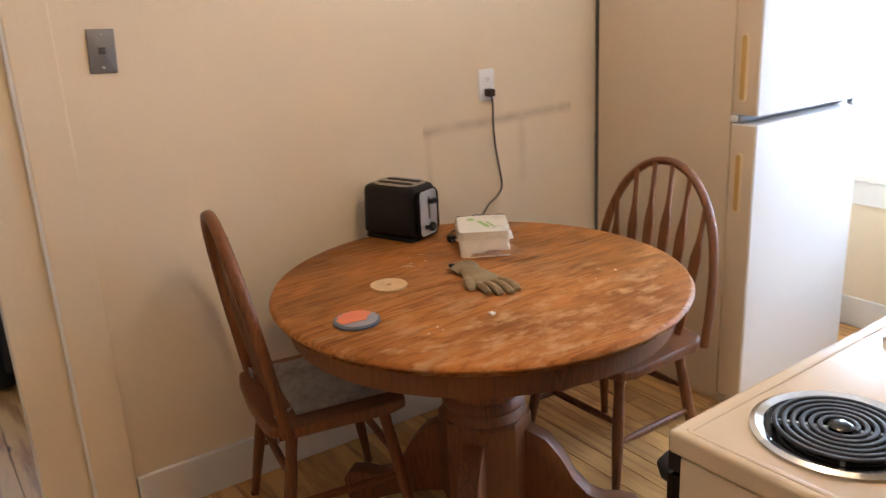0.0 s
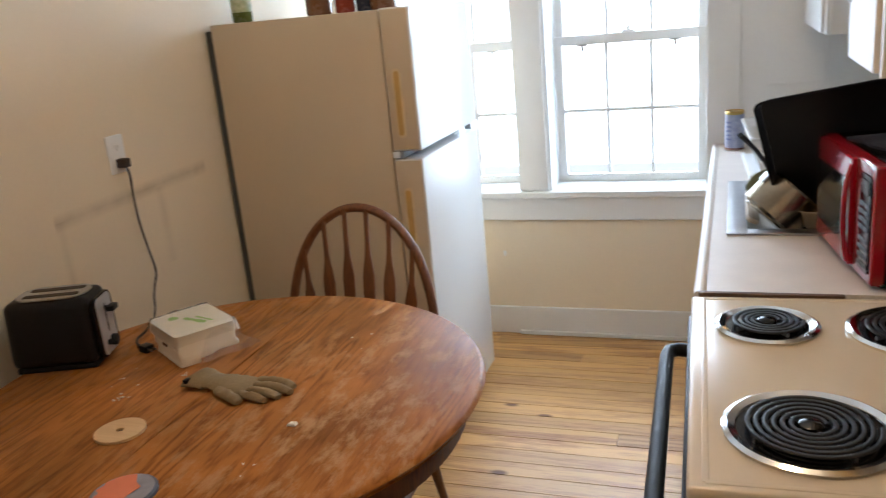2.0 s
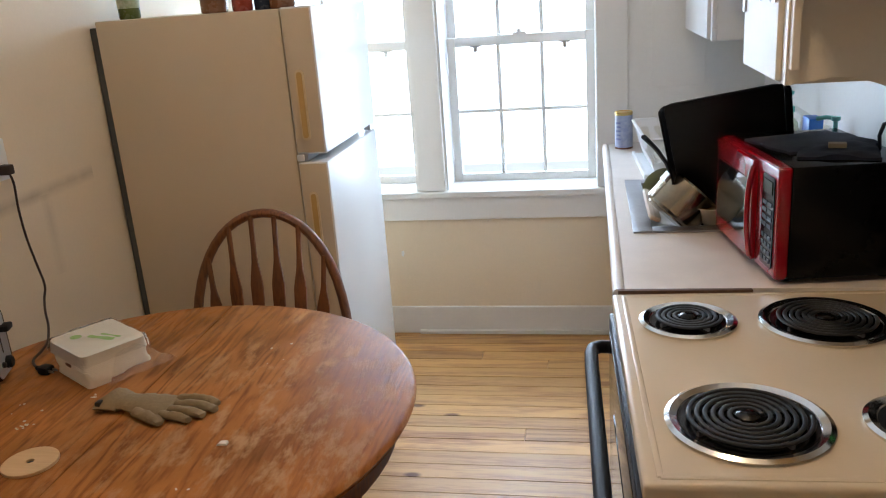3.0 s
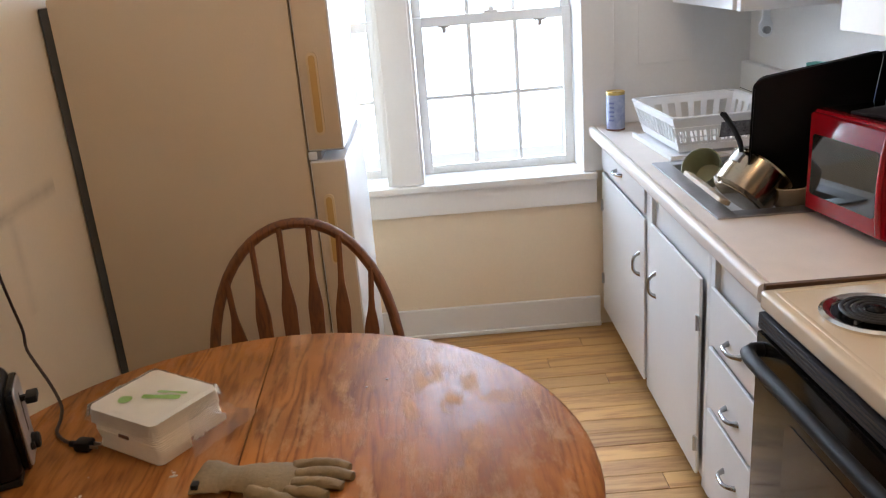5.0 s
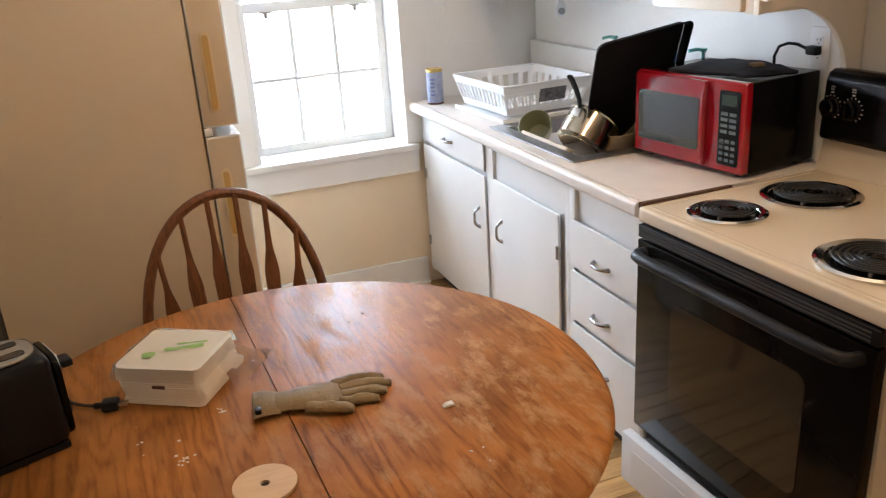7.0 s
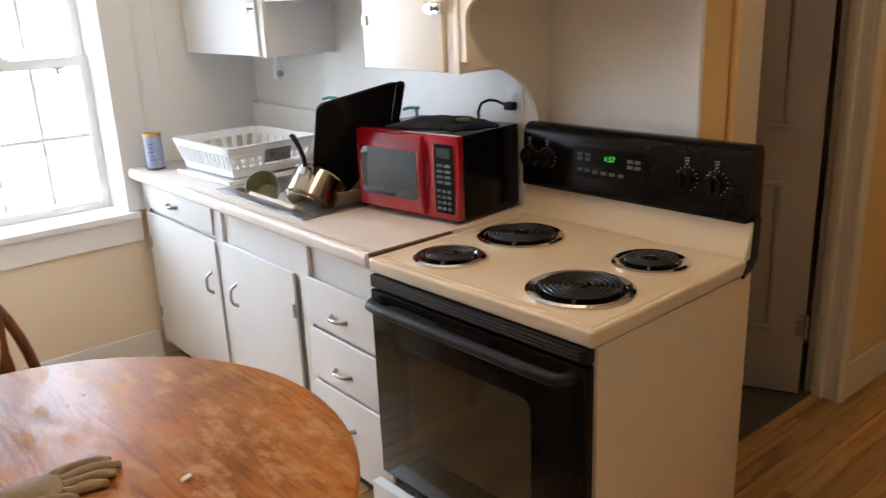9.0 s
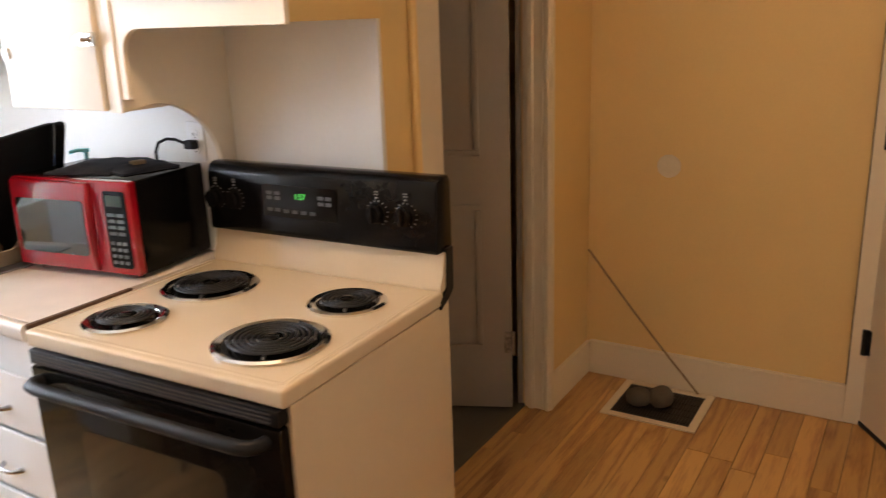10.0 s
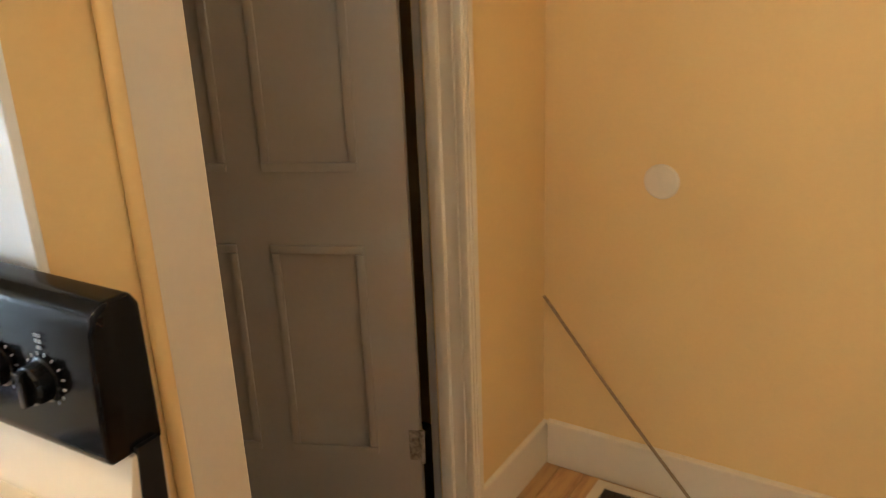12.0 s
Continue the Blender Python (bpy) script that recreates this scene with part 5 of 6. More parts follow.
hi2 = [bm.verts.new((p[0] * 1.10, -0.026, (p[2] - 0.185) * 1.08 + 0.185)) for p in ring]
for a, b in ((lo, hi), (hi, hi2)):
    for k in range(len(ring)):
        bm.faces.new((a[k], a[(k + 1) % len(ring)], b[(k + 1) % len(ring)], b[k]))
bmesh.ops.solidify(bm, geom=bm.faces[:], thickness=0.003)
part("rim", moved(finish(bm), pose(0, 0, 0, 0, -11, 0)), BLACKMATT, tray)


def soap(x, y, label, colour):
    s = thing("soap_bottle", pose(x, y, 0.913), label, "soap bottle", "soap bottles behind the microwave")
    part("bottle", lathe([(0.03, 0), (0.033, 0.006), (0.033, 0.165), (0.028, 0.195), (0.014, 0.212), (0.014, 0.230)], 24), mat("clear_plastic", colour, 0.2), s)
    p = part("pump", moved(lathe([(0.017, 0), (0.017, 0.018), (0.006, 0.022), (0.006, 0.055), (0.012, 0.058), (0.012, 0.068)], 18), pose(0, 0, 0.230)), mat("teal_plastic", (0.16, 0.50, 0.48), 0.35), s, "teal pump head")
    part("spout", moved(tube([(0, 0, 0.293), (-0.02, 0.012, 0.295), (-0.042, 0.024, 0.290)], 0.006, 8), Matrix.Identity(4)), p.data.materials[0], p)


soap(0.588, 0.522, "clear soap bottle with a teal pump", (0.62, 0.72, 0.72))
soap(0.588, 1.052, "pale soap bottle with a green pump", (0.60, 0.68, 0.60))
sp_ = thing("sponge_box", pose(0.575, 0.70, 0.913), "bright blue sponge packet behind the tray", "packet")
part("packet", box(-0.02, -0.04, 0, 0.02, 0.04, 0.27, 0.006), mat("bright_blue_plastic", (0.02, 0.16, 0.62), 0.35), sp_)


def outlet(name, m, label):
    o = thing(name, m, label, "outlet")
    part("plate", prism(rounded(-0.036, -0.058, 0.036, 0.058, 0.005), 0.006, 0.002), PLASTICWHITE, o)
    for z in (-0.021, 0.021):
        r_ = part("receptacle", moved(prism(rounded(-0.016, z - 0.014, 0.016, z + 0.014, 0.010), 0.003), pose(0, -0.002, 0)), PLASTICWHITE, o)
        for x in (-0.006, 0.006):
            part("slot", box(x - 0.001, -0.0024, z - 0.002, x + 0.001, -0.0018, z + 0.006), DARKGAP, r_)
        part("slot", box(-0.002, -0.0024, z - 0.009, 0.002, -0.0018, z - 0.006), DARKGAP, r_)
    return o


# front of an outlet looks along -y in its own space
outlet("wall_outlet", pose(XK - 0.006, 0.098, 1.243, 0, 0, -90), "white duplex outlet behind the microwave")


# ---- wall by the table ----
wo = outlet("wall_outlet", pose(XL + 0.006, 0.211, 1.236, 0, 0, 90), "white duplex outlet with a brown plug")
cord = thing("extension_cord", pose(0, 0, 0), "brown appliance cord hanging from the outlet to the table", "cord")
BROWNP = mat("brown_rubber", (0.035, 0.018, 0.013), 0.5)
part("plug", box(XL + 0.006, 0.197, 1.195, XL + 0.040, 0.225, 1.223, 0.005), BROWNP, cord)
cp = [(XL + 0.03, 0.212, 1.197), (XL + 0.034, 0.215, 1.165), (XL + 0.025, 0.221, 1.09), (XL + 0.02, 0.233, 1.00), (XL + 0.022, 0.246, 0.92), (XL + 0.03, 0.25, 0.85), (XL + 0.05, 0.21, 0.82), (-1.585, 0.12, 0.815), (-1.53, 0.05, 0.803), (-1.47, -0.04, 0.799), (-1.445, -0.10, 0.799), (-1.43, -0.155, 0.799), (-1.395, -0.195, 0.801), (-1.365, -0.210, 0.803)]


def smooth_path(p, n=6):
    out = []
    q = [Vector(v) for v in p]
    for i in range(len(q) - 1):
        a, b, c, d = q[max(i - 1, 0)], q[i], q[i + 1], q[min(i + 2, len(q) - 1)]
        for k in range(n):
            t = k / n
            out.append(0.5 * ((2 * b) + (c - a) * t + (2 * a - 5 * b + 4 * c - d) * t * t + (3 * b - a - 3 * c + d) * t ** 3))
    return out + [q[-1]]


part("cable", tube(smooth_path(cp), 0.0034, 8), BROWNP, cord)
pl = part("loose_plug", moved(join(box(-0.016, -0.013, 0, 0.016, 0.013, 0.020, 0.005), tube([(-0.03, 0, 0.010), (-0.014, 0, 0.010)], 0.006, 8)), pose(-1.352, -0.216, 0.7935, 0, 0, -15)), BLACKMATT, cord, "black two-pin plug lying on the table")
for s in (-1, 1):
    part("prong", moved(box(0.015, s * 0.006 - 0.001, 0.007, 0.032, s * 0.006 + 0.001, 0.013), pose(-1.352, -0.216, 0.7935, 0, 0, -15)), STEEL, pl)
jack = thing("phone_jack_plate", pose(XL + 0.006, -1.125, 1.464, 0, 3, 90), "grey steel phone jack plate on the wall", "wall plate")
GREYP = mat("grey_steel_plate", (0.20, 0.20, 0.21), 0.4, 0.6, vary=0.2)
part("plate", prism(rounded(-0.037, -0.06, 0.037, 0.06, 0.003), 0.006, 0.002), GREYP, jack)
part("jack", box(-0.009, -0.002, -0.008, 0.009, 0.001, 0.010, 0.002), DARKGAP, jack)
for z in (-0.045, 0.045):
    part("screw", moved(lathe([(0.004, 0), (0.004, 0.001), (0.002, 0.002)], 10), pose(0, 0, z, 90)), STEEL, jack)
nail = thing("wall_chip", pose(-0.961, YN - 0.001, 0.411), "small chip of missing paint under the window", "mark")
part("chip", moved(prism([(-0.006, -0.012), (0.004, -0.016), (0.009, 0.002), (0.005, 0.014), (-0.005, 0.010)], 0.003), Matrix.Translation((0, -0.003, 0))), OFFWHITE, nail)

# ---- toaster ----
toaster = thing("toaster", pose(-1.525, -0.287, TZ + 0.0008, 0, 0, 21), "black two-slice toaster with a chrome end", "toaster")
PLATE = mat("brushed_plate", (0.62, 0.62, 0.62), 0.38, 0.75, vary=0.1, scale=10, fine=180, bump=0.06)
TLN, TW, THT = 0.245, 0.155, 0.182
bm = box(-TLN / 2, -TW / 2, 0.012, TLN / 2 - 0.03, TW / 2, THT, 0.0)
for v in bm.verts:
    if v.co.z > 0.1:
        v.co.y *= 0.86
        v.co.x = v.co.x * 0.97
finish(bm, 0.026, 5)
part("body", bm, mat("black_toaster_shell", (0.010, 0.010, 0.011), 0.3, vary=0.15, bump=0.03, spec=0.22), toaster)
part("base", box(-TLN / 2 + 0.01, -TW / 2 + 0.008, 0.0, TLN / 2 - 0.036, TW / 2 - 0.008, 0.014, 0.004), BLACKMATT, toaster)
tp = part("top_plate", moved(prism(rounded(-0.098, -0.054, 0.078, 0.054, 0.045, 8), 0.003), Matrix(((1, 0, 0, 0), (0, 0, 1, 0), (0, -1, 0, THT + 0.0035), (0, 0, 0, 1)))), STEEL, toaster, "scratched steel top plate")
for y in (-0.024, 0.024):
    part("slot", moved(prism(rounded(-0.078, -0.011, 0.060, 0.011, 0.008), 0.0015), Matrix(((1, 0, 0, 0), (0, 0, 1, y), (0, -1, 0, THT + 0.0050), (0, 0, 0, 1)))), DARKGAP, tp)
end = bmesh.new()
join(end, moved(prism(rounded(-0.062, 0.012, 0.062, THT - 0.012, 0.03, 6), 0.012, 0.004, 2), Matrix(((0, 1, 0, TLN / 2 - 0.032), (1, 0, 0, 0), (0, 0, 1, 0), (0, 0, 0, 1)))))
ce = part("end_cap", end, BLACK, toaster)
part("control_plate", moved(prism(rounded(-0.045, 0.016, 0.045, THT - 0.016, 0.016, 5), 0.004, 0.001, 1), Matrix(((0, 1, 0, TLN / 2 - 0.021), (1, 0, 0, 0), (0, 0, 1, 0), (0, 0, 0, 1)))), PLATE, toaster, "brushed steel control plate")
part("lever_slot", box(TLN / 2 - 0.018, -0.003, 0.07, TLN / 2 - 0.0165, 0.003, 0.145), DARKGAP, toaster)
part("lever", join(box(TLN / 2 - 0.018, -0.004, 0.128, TLN / 2 - 0.004, 0.004, 0.138), box(TLN / 2 - 0.008, -0.018, 0.126, TLN / 2 + 0.012, 0.018, 0.140, 0.004)), BLACKMATT, toaster)
part("dial", moved(lathe([(0.015, 0), (0.015, 0.010), (0.012, 0.013)], 20), pose(TLN / 2 - 0.017, 0.010, 0.042, 0, 90)), BLACKMATT, toaster)
part("button", moved(lathe([(0.007, 0), (0.007, 0.006), (0.005, 0.007)], 14), pose(TLN / 2 - 0.017, -0.019, 0.046, 0, 90)), BLACKMATT, toaster)

# ---- pack of napkins ----
naps = thing("napkin_pack", pose(-1.219, -0.186, TZ + 0.0008, 0, 0, -33), "open plastic-wrapped pack of cream paper napkins", "napkins")
NAP = mat("cream_paper", (0.89, 0.84, 0.74), 0.85, vary=0.06, scale=30, fine=120, bump=0.3)
rn = random.Random(8)
for k in range(22):
    e, g = 0.0003 * rn.uniform(-1, 1) + 0.004 * math.sin(k * 0.3), 0.0003 * rn.uniform(-1, 1) + 0.002 * math.sin(k * 0.5)
    sheet = prism(rounded(-0.086 + e, -0.075 + g, 0.087 + e, 0.078 + g, 0.012, 4), 0.00358, 0.0002, 1)
    bm = moved(sheet, Matrix(((1, 0, 0, 0), (0, 0, 1, 0), (0, 1, 0, k * 0.00362), (0, 0, 0, 1))))
    for v in bm.verts:
        dome = 1 - max(abs(v.co.x) / 0.09, abs(v.co.y) / 0.08) ** 2
        v.co.z += k / 21 * (0.004 * dome + 0.0022 * noise.noise(Vector((v.co.x * 16, v.co.y * 16, 1.5))))
    part("napkin", finish(bm), NAP, naps)
WRAP = glass("clear_wrap", (0.95, 0.95, 0.93), 0.15)
WRAP.node_tree.nodes["Principled BSDF"].inputs["Transmission Weight"].default_value = 0.94
bm = bmesh.new()
bmesh.ops.create_grid(bm, x_segments=20, y_segments=20, size=0.5)
for v in bm.verts:
    x, y = v.co.x * 0.192, v.co.y * 0.172
    e = max(abs(v.co.x), abs(v.co.y)) * 2
    z = 0.0865 + 0.006 * abs(noise.noise(Vector((x * 40, y * 40, 2)))) - (0.03 * max(0, (e - 0.9) / 0.1) if e > 0.9 else 0)
    v.co = Vector((x, y, z))
wr_ = part("wrapper", finish(bm), WRAP, naps, "crinkled clear plastic wrapper")
wr_.visible_shadow = False
bm = bmesh.new()
bmesh.ops.create_grid(bm, x_segments=12, y_segments=10, size=0.5)
for v in bm.verts:
    x, y = v.co.x * 0.07, v.co.y * 0.11
    v.co = Vector((0.118 + x, 0.03 + y * (1 + v.co.x), 0.045 + x * -0.6 + 0.010 * noise.noise(Vector((x * 50, y * 50, 7)))))
wr_ = part("wrapper_flap", finish(bm), WRAP, naps, "loose flap of the plastic wrapper")
wr_.visible_shadow = False
GREEN = mat("green_print", (0.34, 0.62, 0.16), 0.5)
part("print_dot", moved(lathe([(0.013, 0), (0.013, 0.0006)], 20), pose(-0.035, -0.035, 0.0845)), GREEN, naps)
part("print_bar", moved(prism(rounded(-0.038, -0.007, 0.038, 0.007, 0.005), 0.0006), pose(0.022, 0.0, 0.0855, 90, 0, 22)), GREEN, naps)
part("print_bar", moved(prism(rounded(-0.030, -0.004, 0.030, 0.004, 0.003), 0.0006), pose(0.028, 0.022, 0.0855, 90, 0, 20)), GREEN, naps)
part("print_spot", moved(box(-0.012, -0.0795, 0.038, 0.014, -0.077, 0.044), Matrix.Identity(4)), mat("brown_print", (0.14, 0.07, 0.05), 0.6), naps)

# ---- work glove ----
glove = thing("work_glove", pose(-1.060, -0.368, TZ + 0.001, 0, 0, -4), "olive-tan leather work glove lying flat", "glove")
LEATHER = mat("olive_tan_leather", (0.265, 0.185, 0.088), 0.8, vary=0.3, scale=18, fine=140, bump=0.5)


def limb(points, widths, thick):
    pts = smooth_path([(x, y, 0) for x, y in points], 6)
    n = len(pts)
    bm = bmesh.new()
    rows = []
    for i, p in enumerate(pts):
        t = i / (n - 1)
        f = t * (len(widths) - 1)
        k = min(int(f), len(widths) - 2)
        w = widths[k] + (widths[k + 1] - widths[k]) * (f - k)
        h = thick * (0.55 + 0.45 * math.sin(math.pi * min(1, 0.2 + 0.8 * t)))
        d = (pts[min(i + 1, n - 1)] - pts[max(i - 1, 0)]).normalized()
        side = Vector((-d.y, d.x, 0))
        if i == 0 or i == n - 1:
            w *= 0.62
            h *= 0.7
        ring = []
        for q in range(12):
            a = 2 * math.pi * q / 12
            o = side * (w * math.cos(a)) + Vector((0, 0, h * (0.5 + 0.5 * math.sin(a)) if math.sin(a) > -0.9 else 0))
            c = p + o
            c.z += 0.0034 * noise.noise(c * 70)
            ring.append(bm.verts.new((c.x, c.y, max(0, c.z))))
        rows.append(ring)
    for a, b in zip(rows, rows[1:]):
        for q in range(12):
            bm.faces.new((a[q], a[(q + 1) % 12], b[(q + 1) % 12], b[q]))
    bm.faces.new(rows[0][::-1])
    bm.faces.new(rows[-1])
    return finish(bm)


part("palm", limb([(-0.02, 0.006), (0.03, 0.002), (0.08, 0.0), (0.125, -0.002)], [0.036, 0.033, 0.042, 0.047, 0.045], 0.024), LEATHER, glove)
part("cuff", limb([(-0.045, 0.008), (-0.02, 0.006), (0.01, 0.003)], [0.050, 0.044, 0.036], 0.028), LEATHER, glove, "elastic cuff")
part("cuff_mark", box(-0.042, -0.036, 0.016, -0.030, -0.020, 0.026, 0.002), BLACKMATT, glove, "small black woven tag")
for pts, w in (([(0.11, 0.034), (0.15, 0.040), (0.19, 0.036), (0.212, 0.028)], 0.0125), ([(0.118, 0.012), (0.16, 0.014), (0.20, 0.008), (0.222, 0.002)], 0.0125), ([(0.118, -0.012), (0.155, -0.014), (0.192, -0.020), (0.208, -0.024)], 0.012), ([(0.112, -0.033), (0.14, -0.040), (0.172, -0.044), (0.188, -0.047)], 0.011)):
    part("finger", limb(pts, [w * 1.05, w, w, w * 0.95, w * 0.8], 0.018), LEATHER, glove)
part("thumb", limb([(0.05, -0.030), (0.08, -0.046), (0.115, -0.060), (0.135, -0.066)], [0.014, 0.014, 0.0135, 0.011], 0.022), LEATHER, glove)

# ---- discs and crumbs on the table ----
ring_ = thing("wooden_disc", pose(-1.123, -0.594, TZ + 0.0008), "thin pale wooden disc with a hole", "disc")
part("disc", lathe([(0.008, 0), (0.052, 0), (0.0525, 0.003), (0.052, 0.006), (0.008, 0.006), (0.008, 0.0)], 40), wood("pale_birch", (0.64, 0.42, 0.21), (0.54, 0.33, 0.15), 0.5, ring=5, rand=0.02), ring_)
part("hole", lathe([(0.0078, 0.0005), (0.0078, 0.0015)], 16), DARKGAP, ring_)
sd = thing("sanding_disc_pack", pose(-0.950, -0.792, TZ + 0.0008, 0, 0, 30), "clear-lidded round pack of orange sanding discs", "disc")
part("tray", lathe([(0.058, 0), (0.060, 0.002), (0.060, 0.007), (0.056, 0.009)], 40), mat("blue_grey_plastic", (0.10, 0.12, 0.17), 0.3, vary=0.2), sd)
part("label", lathe([(0.008, 0.0095), (0.054, 0.0095), (0.054, 0.0105), (0.008, 0.0105)], 40), mat("grey_blue_print", (0.30, 0.30, 0.36), 0.35, vary=0.4, scale=25), sd)
bm = moved(prism([(0.05 * math.cos(radians(a)) * (0.95 + 0.08 * math.sin(a)), 0.05 * math.sin(radians(a))) for a in range(100, 300, 8)] + [(0.02, -0.02), (0.03, 0.0), (0.012, 0.02)], 0.0008), pose(0, 0, 0.0116, 90))
part("print_patch", bm, mat("orange_print", (0.75, 0.20, 0.09), 0.35, vary=0.15), sd)
part("print_bar", moved(box(-0.03, -0.010, 0.0117, 0.0, -0.004, 0.0123), Matrix.Identity(4)), LEGEND, sd)
part("hole", lathe([(0.008, 0.0106), (0.008, 0.0112)], 16), DARKGAP, sd)
chip = thing("paper_scrap", pose(-0.769, -0.511, TZ + 0.0008), "torn white paper scrap on the table", "scrap")
part("scrap", prism([(-0.010, 0), (0.004, 0.0), (0.012, 0.001), (0.010, 0.006), (-0.004, 0.005)], 0.012, 0.0005, 1), NAP, chip)
rn = random.Random(11)
CRUMB = mat("white_plaster_crumb", (0.72, 0.66, 0.56), 0.9)
for cx, cy, n, sp in ((-1.237, -0.465, 14, 0.022), (-1.157, -0.325, 8, 0.012), (-0.787, -0.675, 3, 0.03), (-1.307, -0.375, 4, 0.03), (-0.807, -0.075, 4, 0.06)):
    for k in range(n):
        c = thing("plaster_crumb", pose(cx + rn.gauss(0, sp * 0.3), cy + rn.gauss(0, sp), TZ + 0.0005, 0, 0, rn.uniform(0, 180)), "tiny white plaster crumb on the table", "crumb", "crumbs on the table")
        s = rn.uniform(0.0010, 0.0028)
        part("crumb", prism([(-s, 0), (s * 0.8, 0), (s * 1.2, s * 0.3), (0, s * 0.55), (-s * 0.8, s * 0.35)], s * rn.uniform(1, 2.2)), CRUMB, c)

# ---- jars on the refrigerator ----
JARS = ((-1.60, 0.875, 0.036, 0.13, (0.10, 0.13, 0.03), "olive jar with a printed label and white lid"), (-1.285, 0.865, 0.045, 0.15, (0.20, 0.09, 0.04), "brown glass jar"), (-1.185, 0.865, 0.034, 0.14, (0.30, 0.05, 0.03), "red and brown jar"), (-1.12, 0.885, 0.030, 0.13, (0.03, 0.04, 0.07), "dark blue jar"), (-1.05, 0.875, 0.042, 0.15, (0.22, 0.10, 0.05), "brown plastic tub"))
for x, y, r, hgt, col, lab in JARS:
    j = thing("jar", pose(x, y, FZ + 0.0005), lab + " on the refrigerator", "jar", "jars on the refrigerator")
    part("body", lathe([(r * 0.9, 0), (r, 0.006), (r, hgt * 0.78), (r * 0.8, hgt * 0.9), (r * 0.8, hgt * 0.92)], 24), mat("jar_contents", col, 0.25, vary=0.3), j)
    part("lid", moved(lathe([(r * 0.86, 0), (r * 0.86, 0.02), (r * 0.8, 0.022)], 24), pose(0, 0, hgt * 0.92)), PLASTICWHITE, j)
    if r == 0.036:
        part("label", lathe([(r + 0.0006, 0.035), (r + 0.0008, 0.036), (r + 0.0008, 0.085), (r + 0.0006, 0.086)], 24), mat("cream_jar_label", (0.6, 0.6, 0.45), 0.6, vary=0.4, scale=40, dark=(0.18, 0.25, 0.10)), j)

# ---- hall: vent, stones, rod, cover plate ----
vent = thing("floor_vent", pose(1.856, -1.105, 0.0006), "cream-framed floor register with a dark grille", "vent")
VW, VL = 0.34, 0.38
fm = box(0, 0, 0, VW, 0.032, 0.007, 0.002)
for a in ((0, VL - 0.032, VW, VL), (0, 0.032, 0.032, VL - 0.032), (VW - 0.032, 0.032, VW, VL - 0.032)):
    box(a[0], a[1], 0, a[2], a[3], 0.007, 0.002, 2, fm)
part("frame", fm, HALLTRIM, vent)
part("shaft", box(0.032, 0.032, 0.0002, VW - 0.032, VL - 0.032, 0.001), DARKGAP, vent)
GRIL = mat("dark_iron_grille", (0.05, 0.045, 0.038), 0.5, 0.5, vary=0.4, scale=40)
for k in range(26):
    y = 0.036 + k * (VL - 0.072) / 25
    part("slat", box(0.032, y - 0.0028, 0.001, VW - 0.032, y + 0.0028, 0.005), GRIL, vent)
for k in range(5):
    x = 0.032 + (k + 0.5) * (VW - 0.064) / 5
    part("cross_bar", box(x - 0.002, 0.033, 0.0008, x + 0.002, VL - 0.033, 0.0046), GRIL, vent)
STONE = mat("grey_river_stone", (0.11, 0.09, 0.065), 0.7, vary=0.3, scale=30, fine=120, bump=0.4)
for x, y, s, sc in ((2.012, -0.93, 0.052, (1.15, 0.95, 0.85)), (1.985, -0.845, 0.050, (1.05, 1.1, 0.75))):
    st = tagged(new("stone"), "rounded grey stone lying on the floor register", "stone", "stones on the register")
    st.location = (x, y, 0.0072)
    bm = bmesh.new()
    bmesh.ops.create_icosphere(bm, subdivisions=3, radius=s)
    for v in bm.verts:
        v.co = Vector((v.co.x * sc[0], v.co.y * sc[1], v.co.z * sc[2])) * (1 + 0.09 * noise.noise(v.co * 22 + Vector((x, y, 0))))
    lowest = min(v.co.z for v in bm.verts)
    for v in bm.verts:
        v.co.z = max(v.co.z - lowest - 0.004, 0)
    part("pebble", finish(bm), STONE, st)
rod = thing("wooden_rod", pose(0, 0, 0), "thin wooden rod leaning against the hall corner", "rod")
part("stick", tube([Vector((XH - 0.035, -1.037, 0.006)).lerp(Vector((XH - 0.015, YP - 0.006, 0.577)), k / 12) + Vector((0, 0, -0.010 * math.sin(math.pi * k / 12))) for k in range(13)], 0.0048, 8), wood("dull_stick", (0.28, 0.19, 0.10), (0.18, 0.11, 0.05), 0.6), rod)
cov = thing("cover_plate", pose(XH, -0.863, 0.960, 0, -90), "white round blank cover plate on the hall wall", "wall plate")
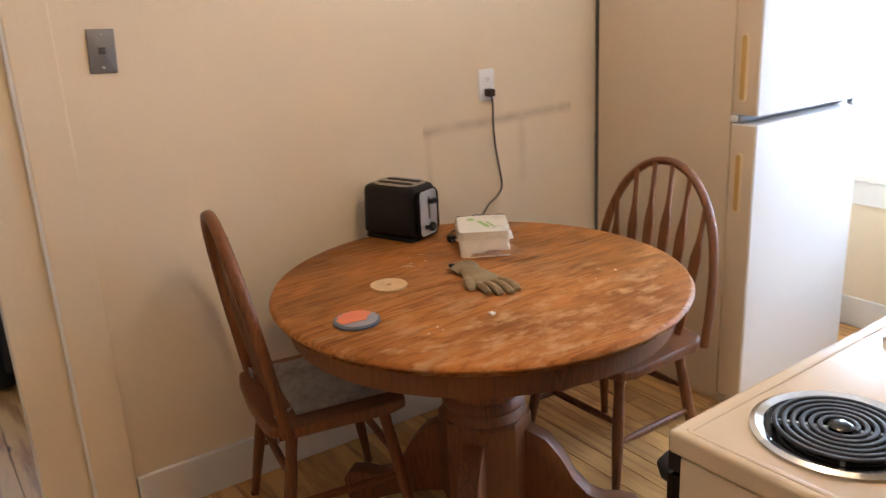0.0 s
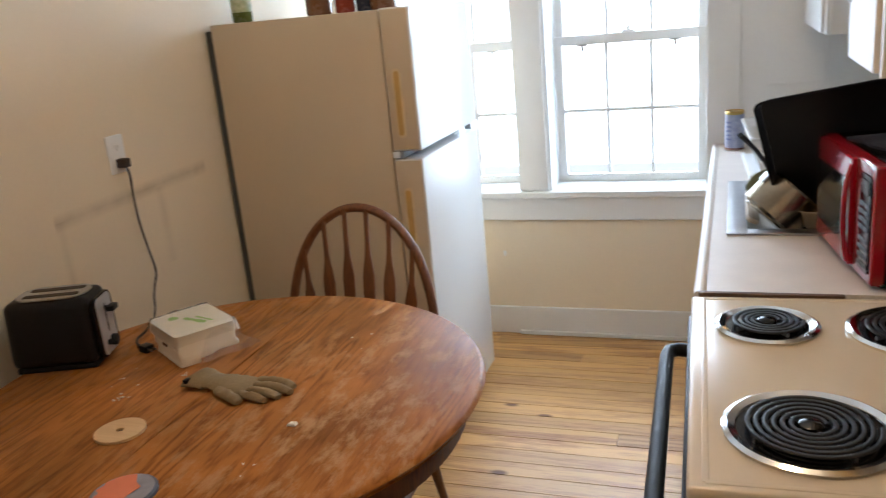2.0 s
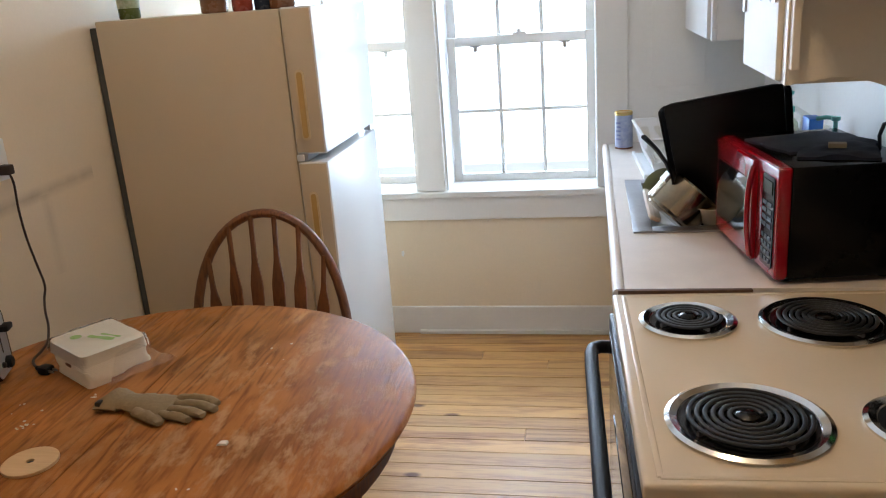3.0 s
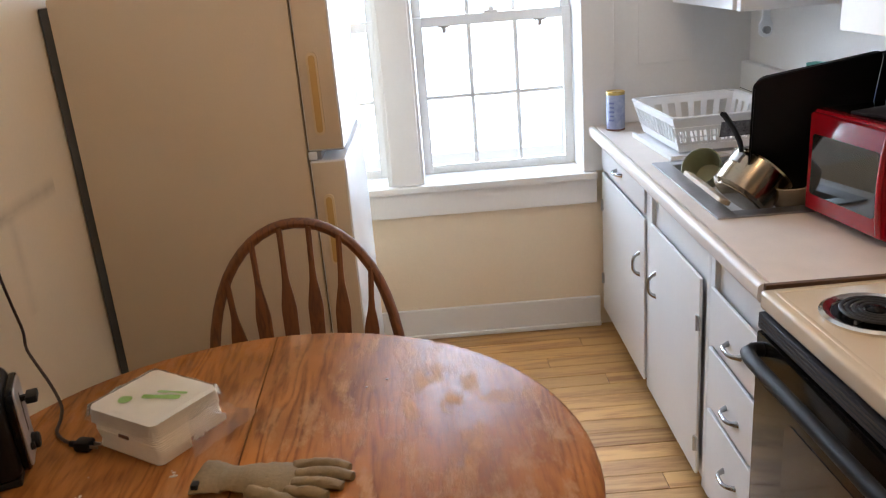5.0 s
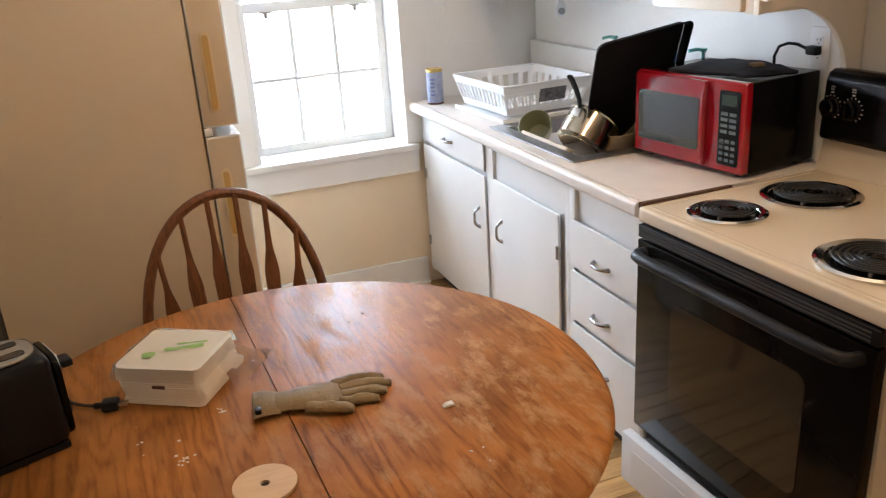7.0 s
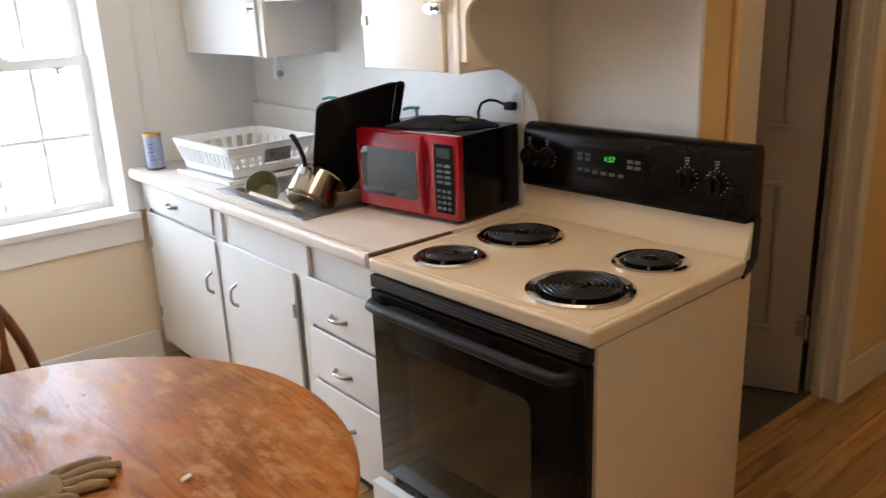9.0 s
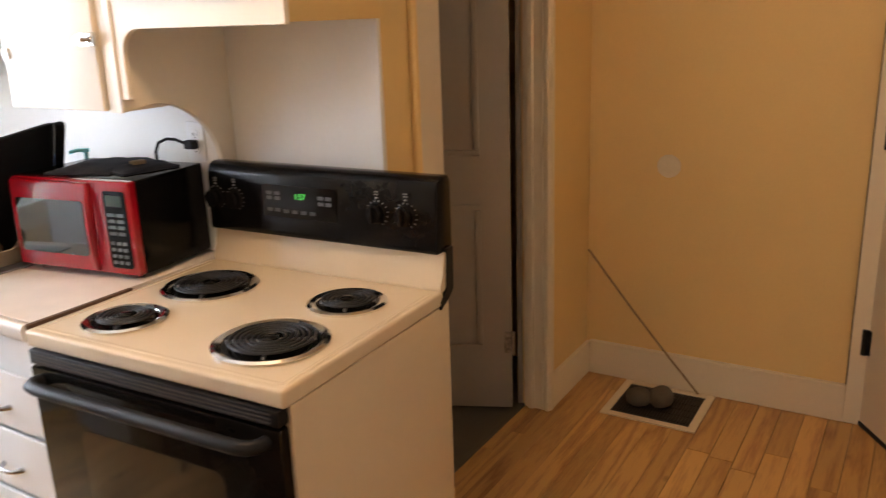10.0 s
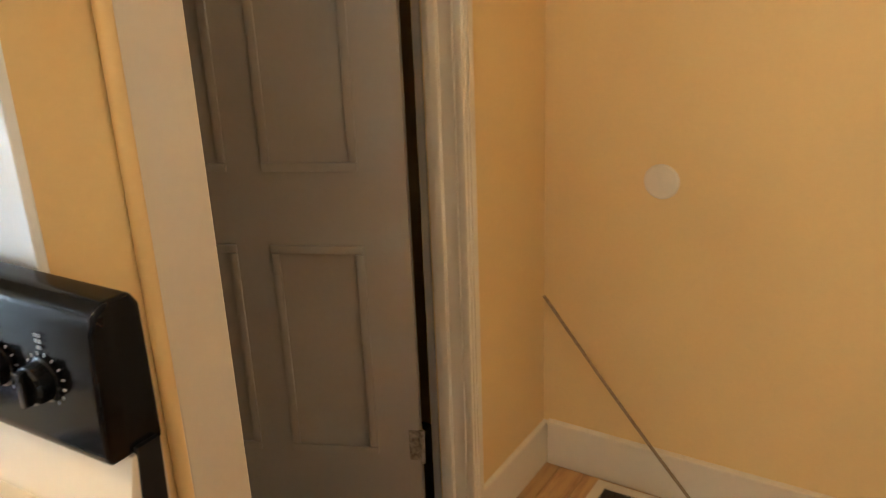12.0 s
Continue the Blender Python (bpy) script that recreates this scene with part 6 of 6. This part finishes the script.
part("disc", lathe([(0.047, 0), (0.047, 0.003), (0.043, 0.006), (0.0, 0.0065)], 32), mat("cream_plastic", (0.74, 0.64, 0.48), 0.4), cov)

# ---- next room through the doorway ----
bag = thing("suitcase", pose(-3.15, -1.36, 0.0006, 0, 0, 20), "black upright suitcase in the next room", "suitcase")
part("body", box(-0.12, -0.19, 0.03, 0.12, 0.19, 0.52, 0.03, 4), BLACKMATT, bag)
part("pocket", box(0.118, -0.15, 0.10, 0.145, 0.15, 0.36, 0.02, 3), mat("dark_grey_nylon", (0.03, 0.03, 0.032), 0.8), bag)
part("handle", tube([(0, -0.06, 0.515), (0, -0.055, 0.55), (0, 0, 0.56), (0, 0.055, 0.55), (0, 0.06, 0.515)], 0.010, 8), BLACKMATT, bag)
for y in (-0.15, 0.15):
    part("wheel", moved(lathe([(0.03, -0.012), (0.03, 0.012)], 18), pose(-0.08, y, 0.03, 90)), BLACKMATT, bag)


# ---- floorboards: pine strips laid along the room ----
def floorboards(x0, x1, y0, y1, width=0.086):
    rnd = random.Random(5)
    shapes = {}
    y = y0
    row = 0
    while y < y1 - 0.01:
        x = x0 - rnd.uniform(0, 0.9)
        while x < x1:
            n = rnd.choice((0.7, 1.0, 1.3, 1.7, 2.1))
            a, b = max(x, x0), min(x + n, x1)
            x += n
            if b - a < 0.12:
                continue
            key = round(b - a, 3)
            if key not in shapes:
                bm = box(-key / 2 + 0.0008, -width / 2 + 0.0011, -0.02, key / 2 - 0.0008, width / 2 - 0.0011, 0, 0.0010, 1)
                me = bpy.data.meshes.new("floorboard")
                bm.to_mesh(me)
                bm.free()
                me.materials.append(PINE)
                shapes[key] = me
            ob = new("floorboard", shapes[key])
            ob.parent = floor
            ob.location = ((a + b) / 2, y + width / 2, rnd.uniform(-0.0006, 0.0004))
        y += width
        row += 1


floorboards(XL + 0.002, XS + 0.1, YP + 0.008, YN - 0.003)
floorboards(XL + 0.002, XH - 0.002, YB + 0.01, YP - 0.002)
floorboards(XS + 0.102, DX1 - 0.002, YP, -0.425, 0.0505)
floorboards(-4.6, XL, YB + 0.01, -0.62)
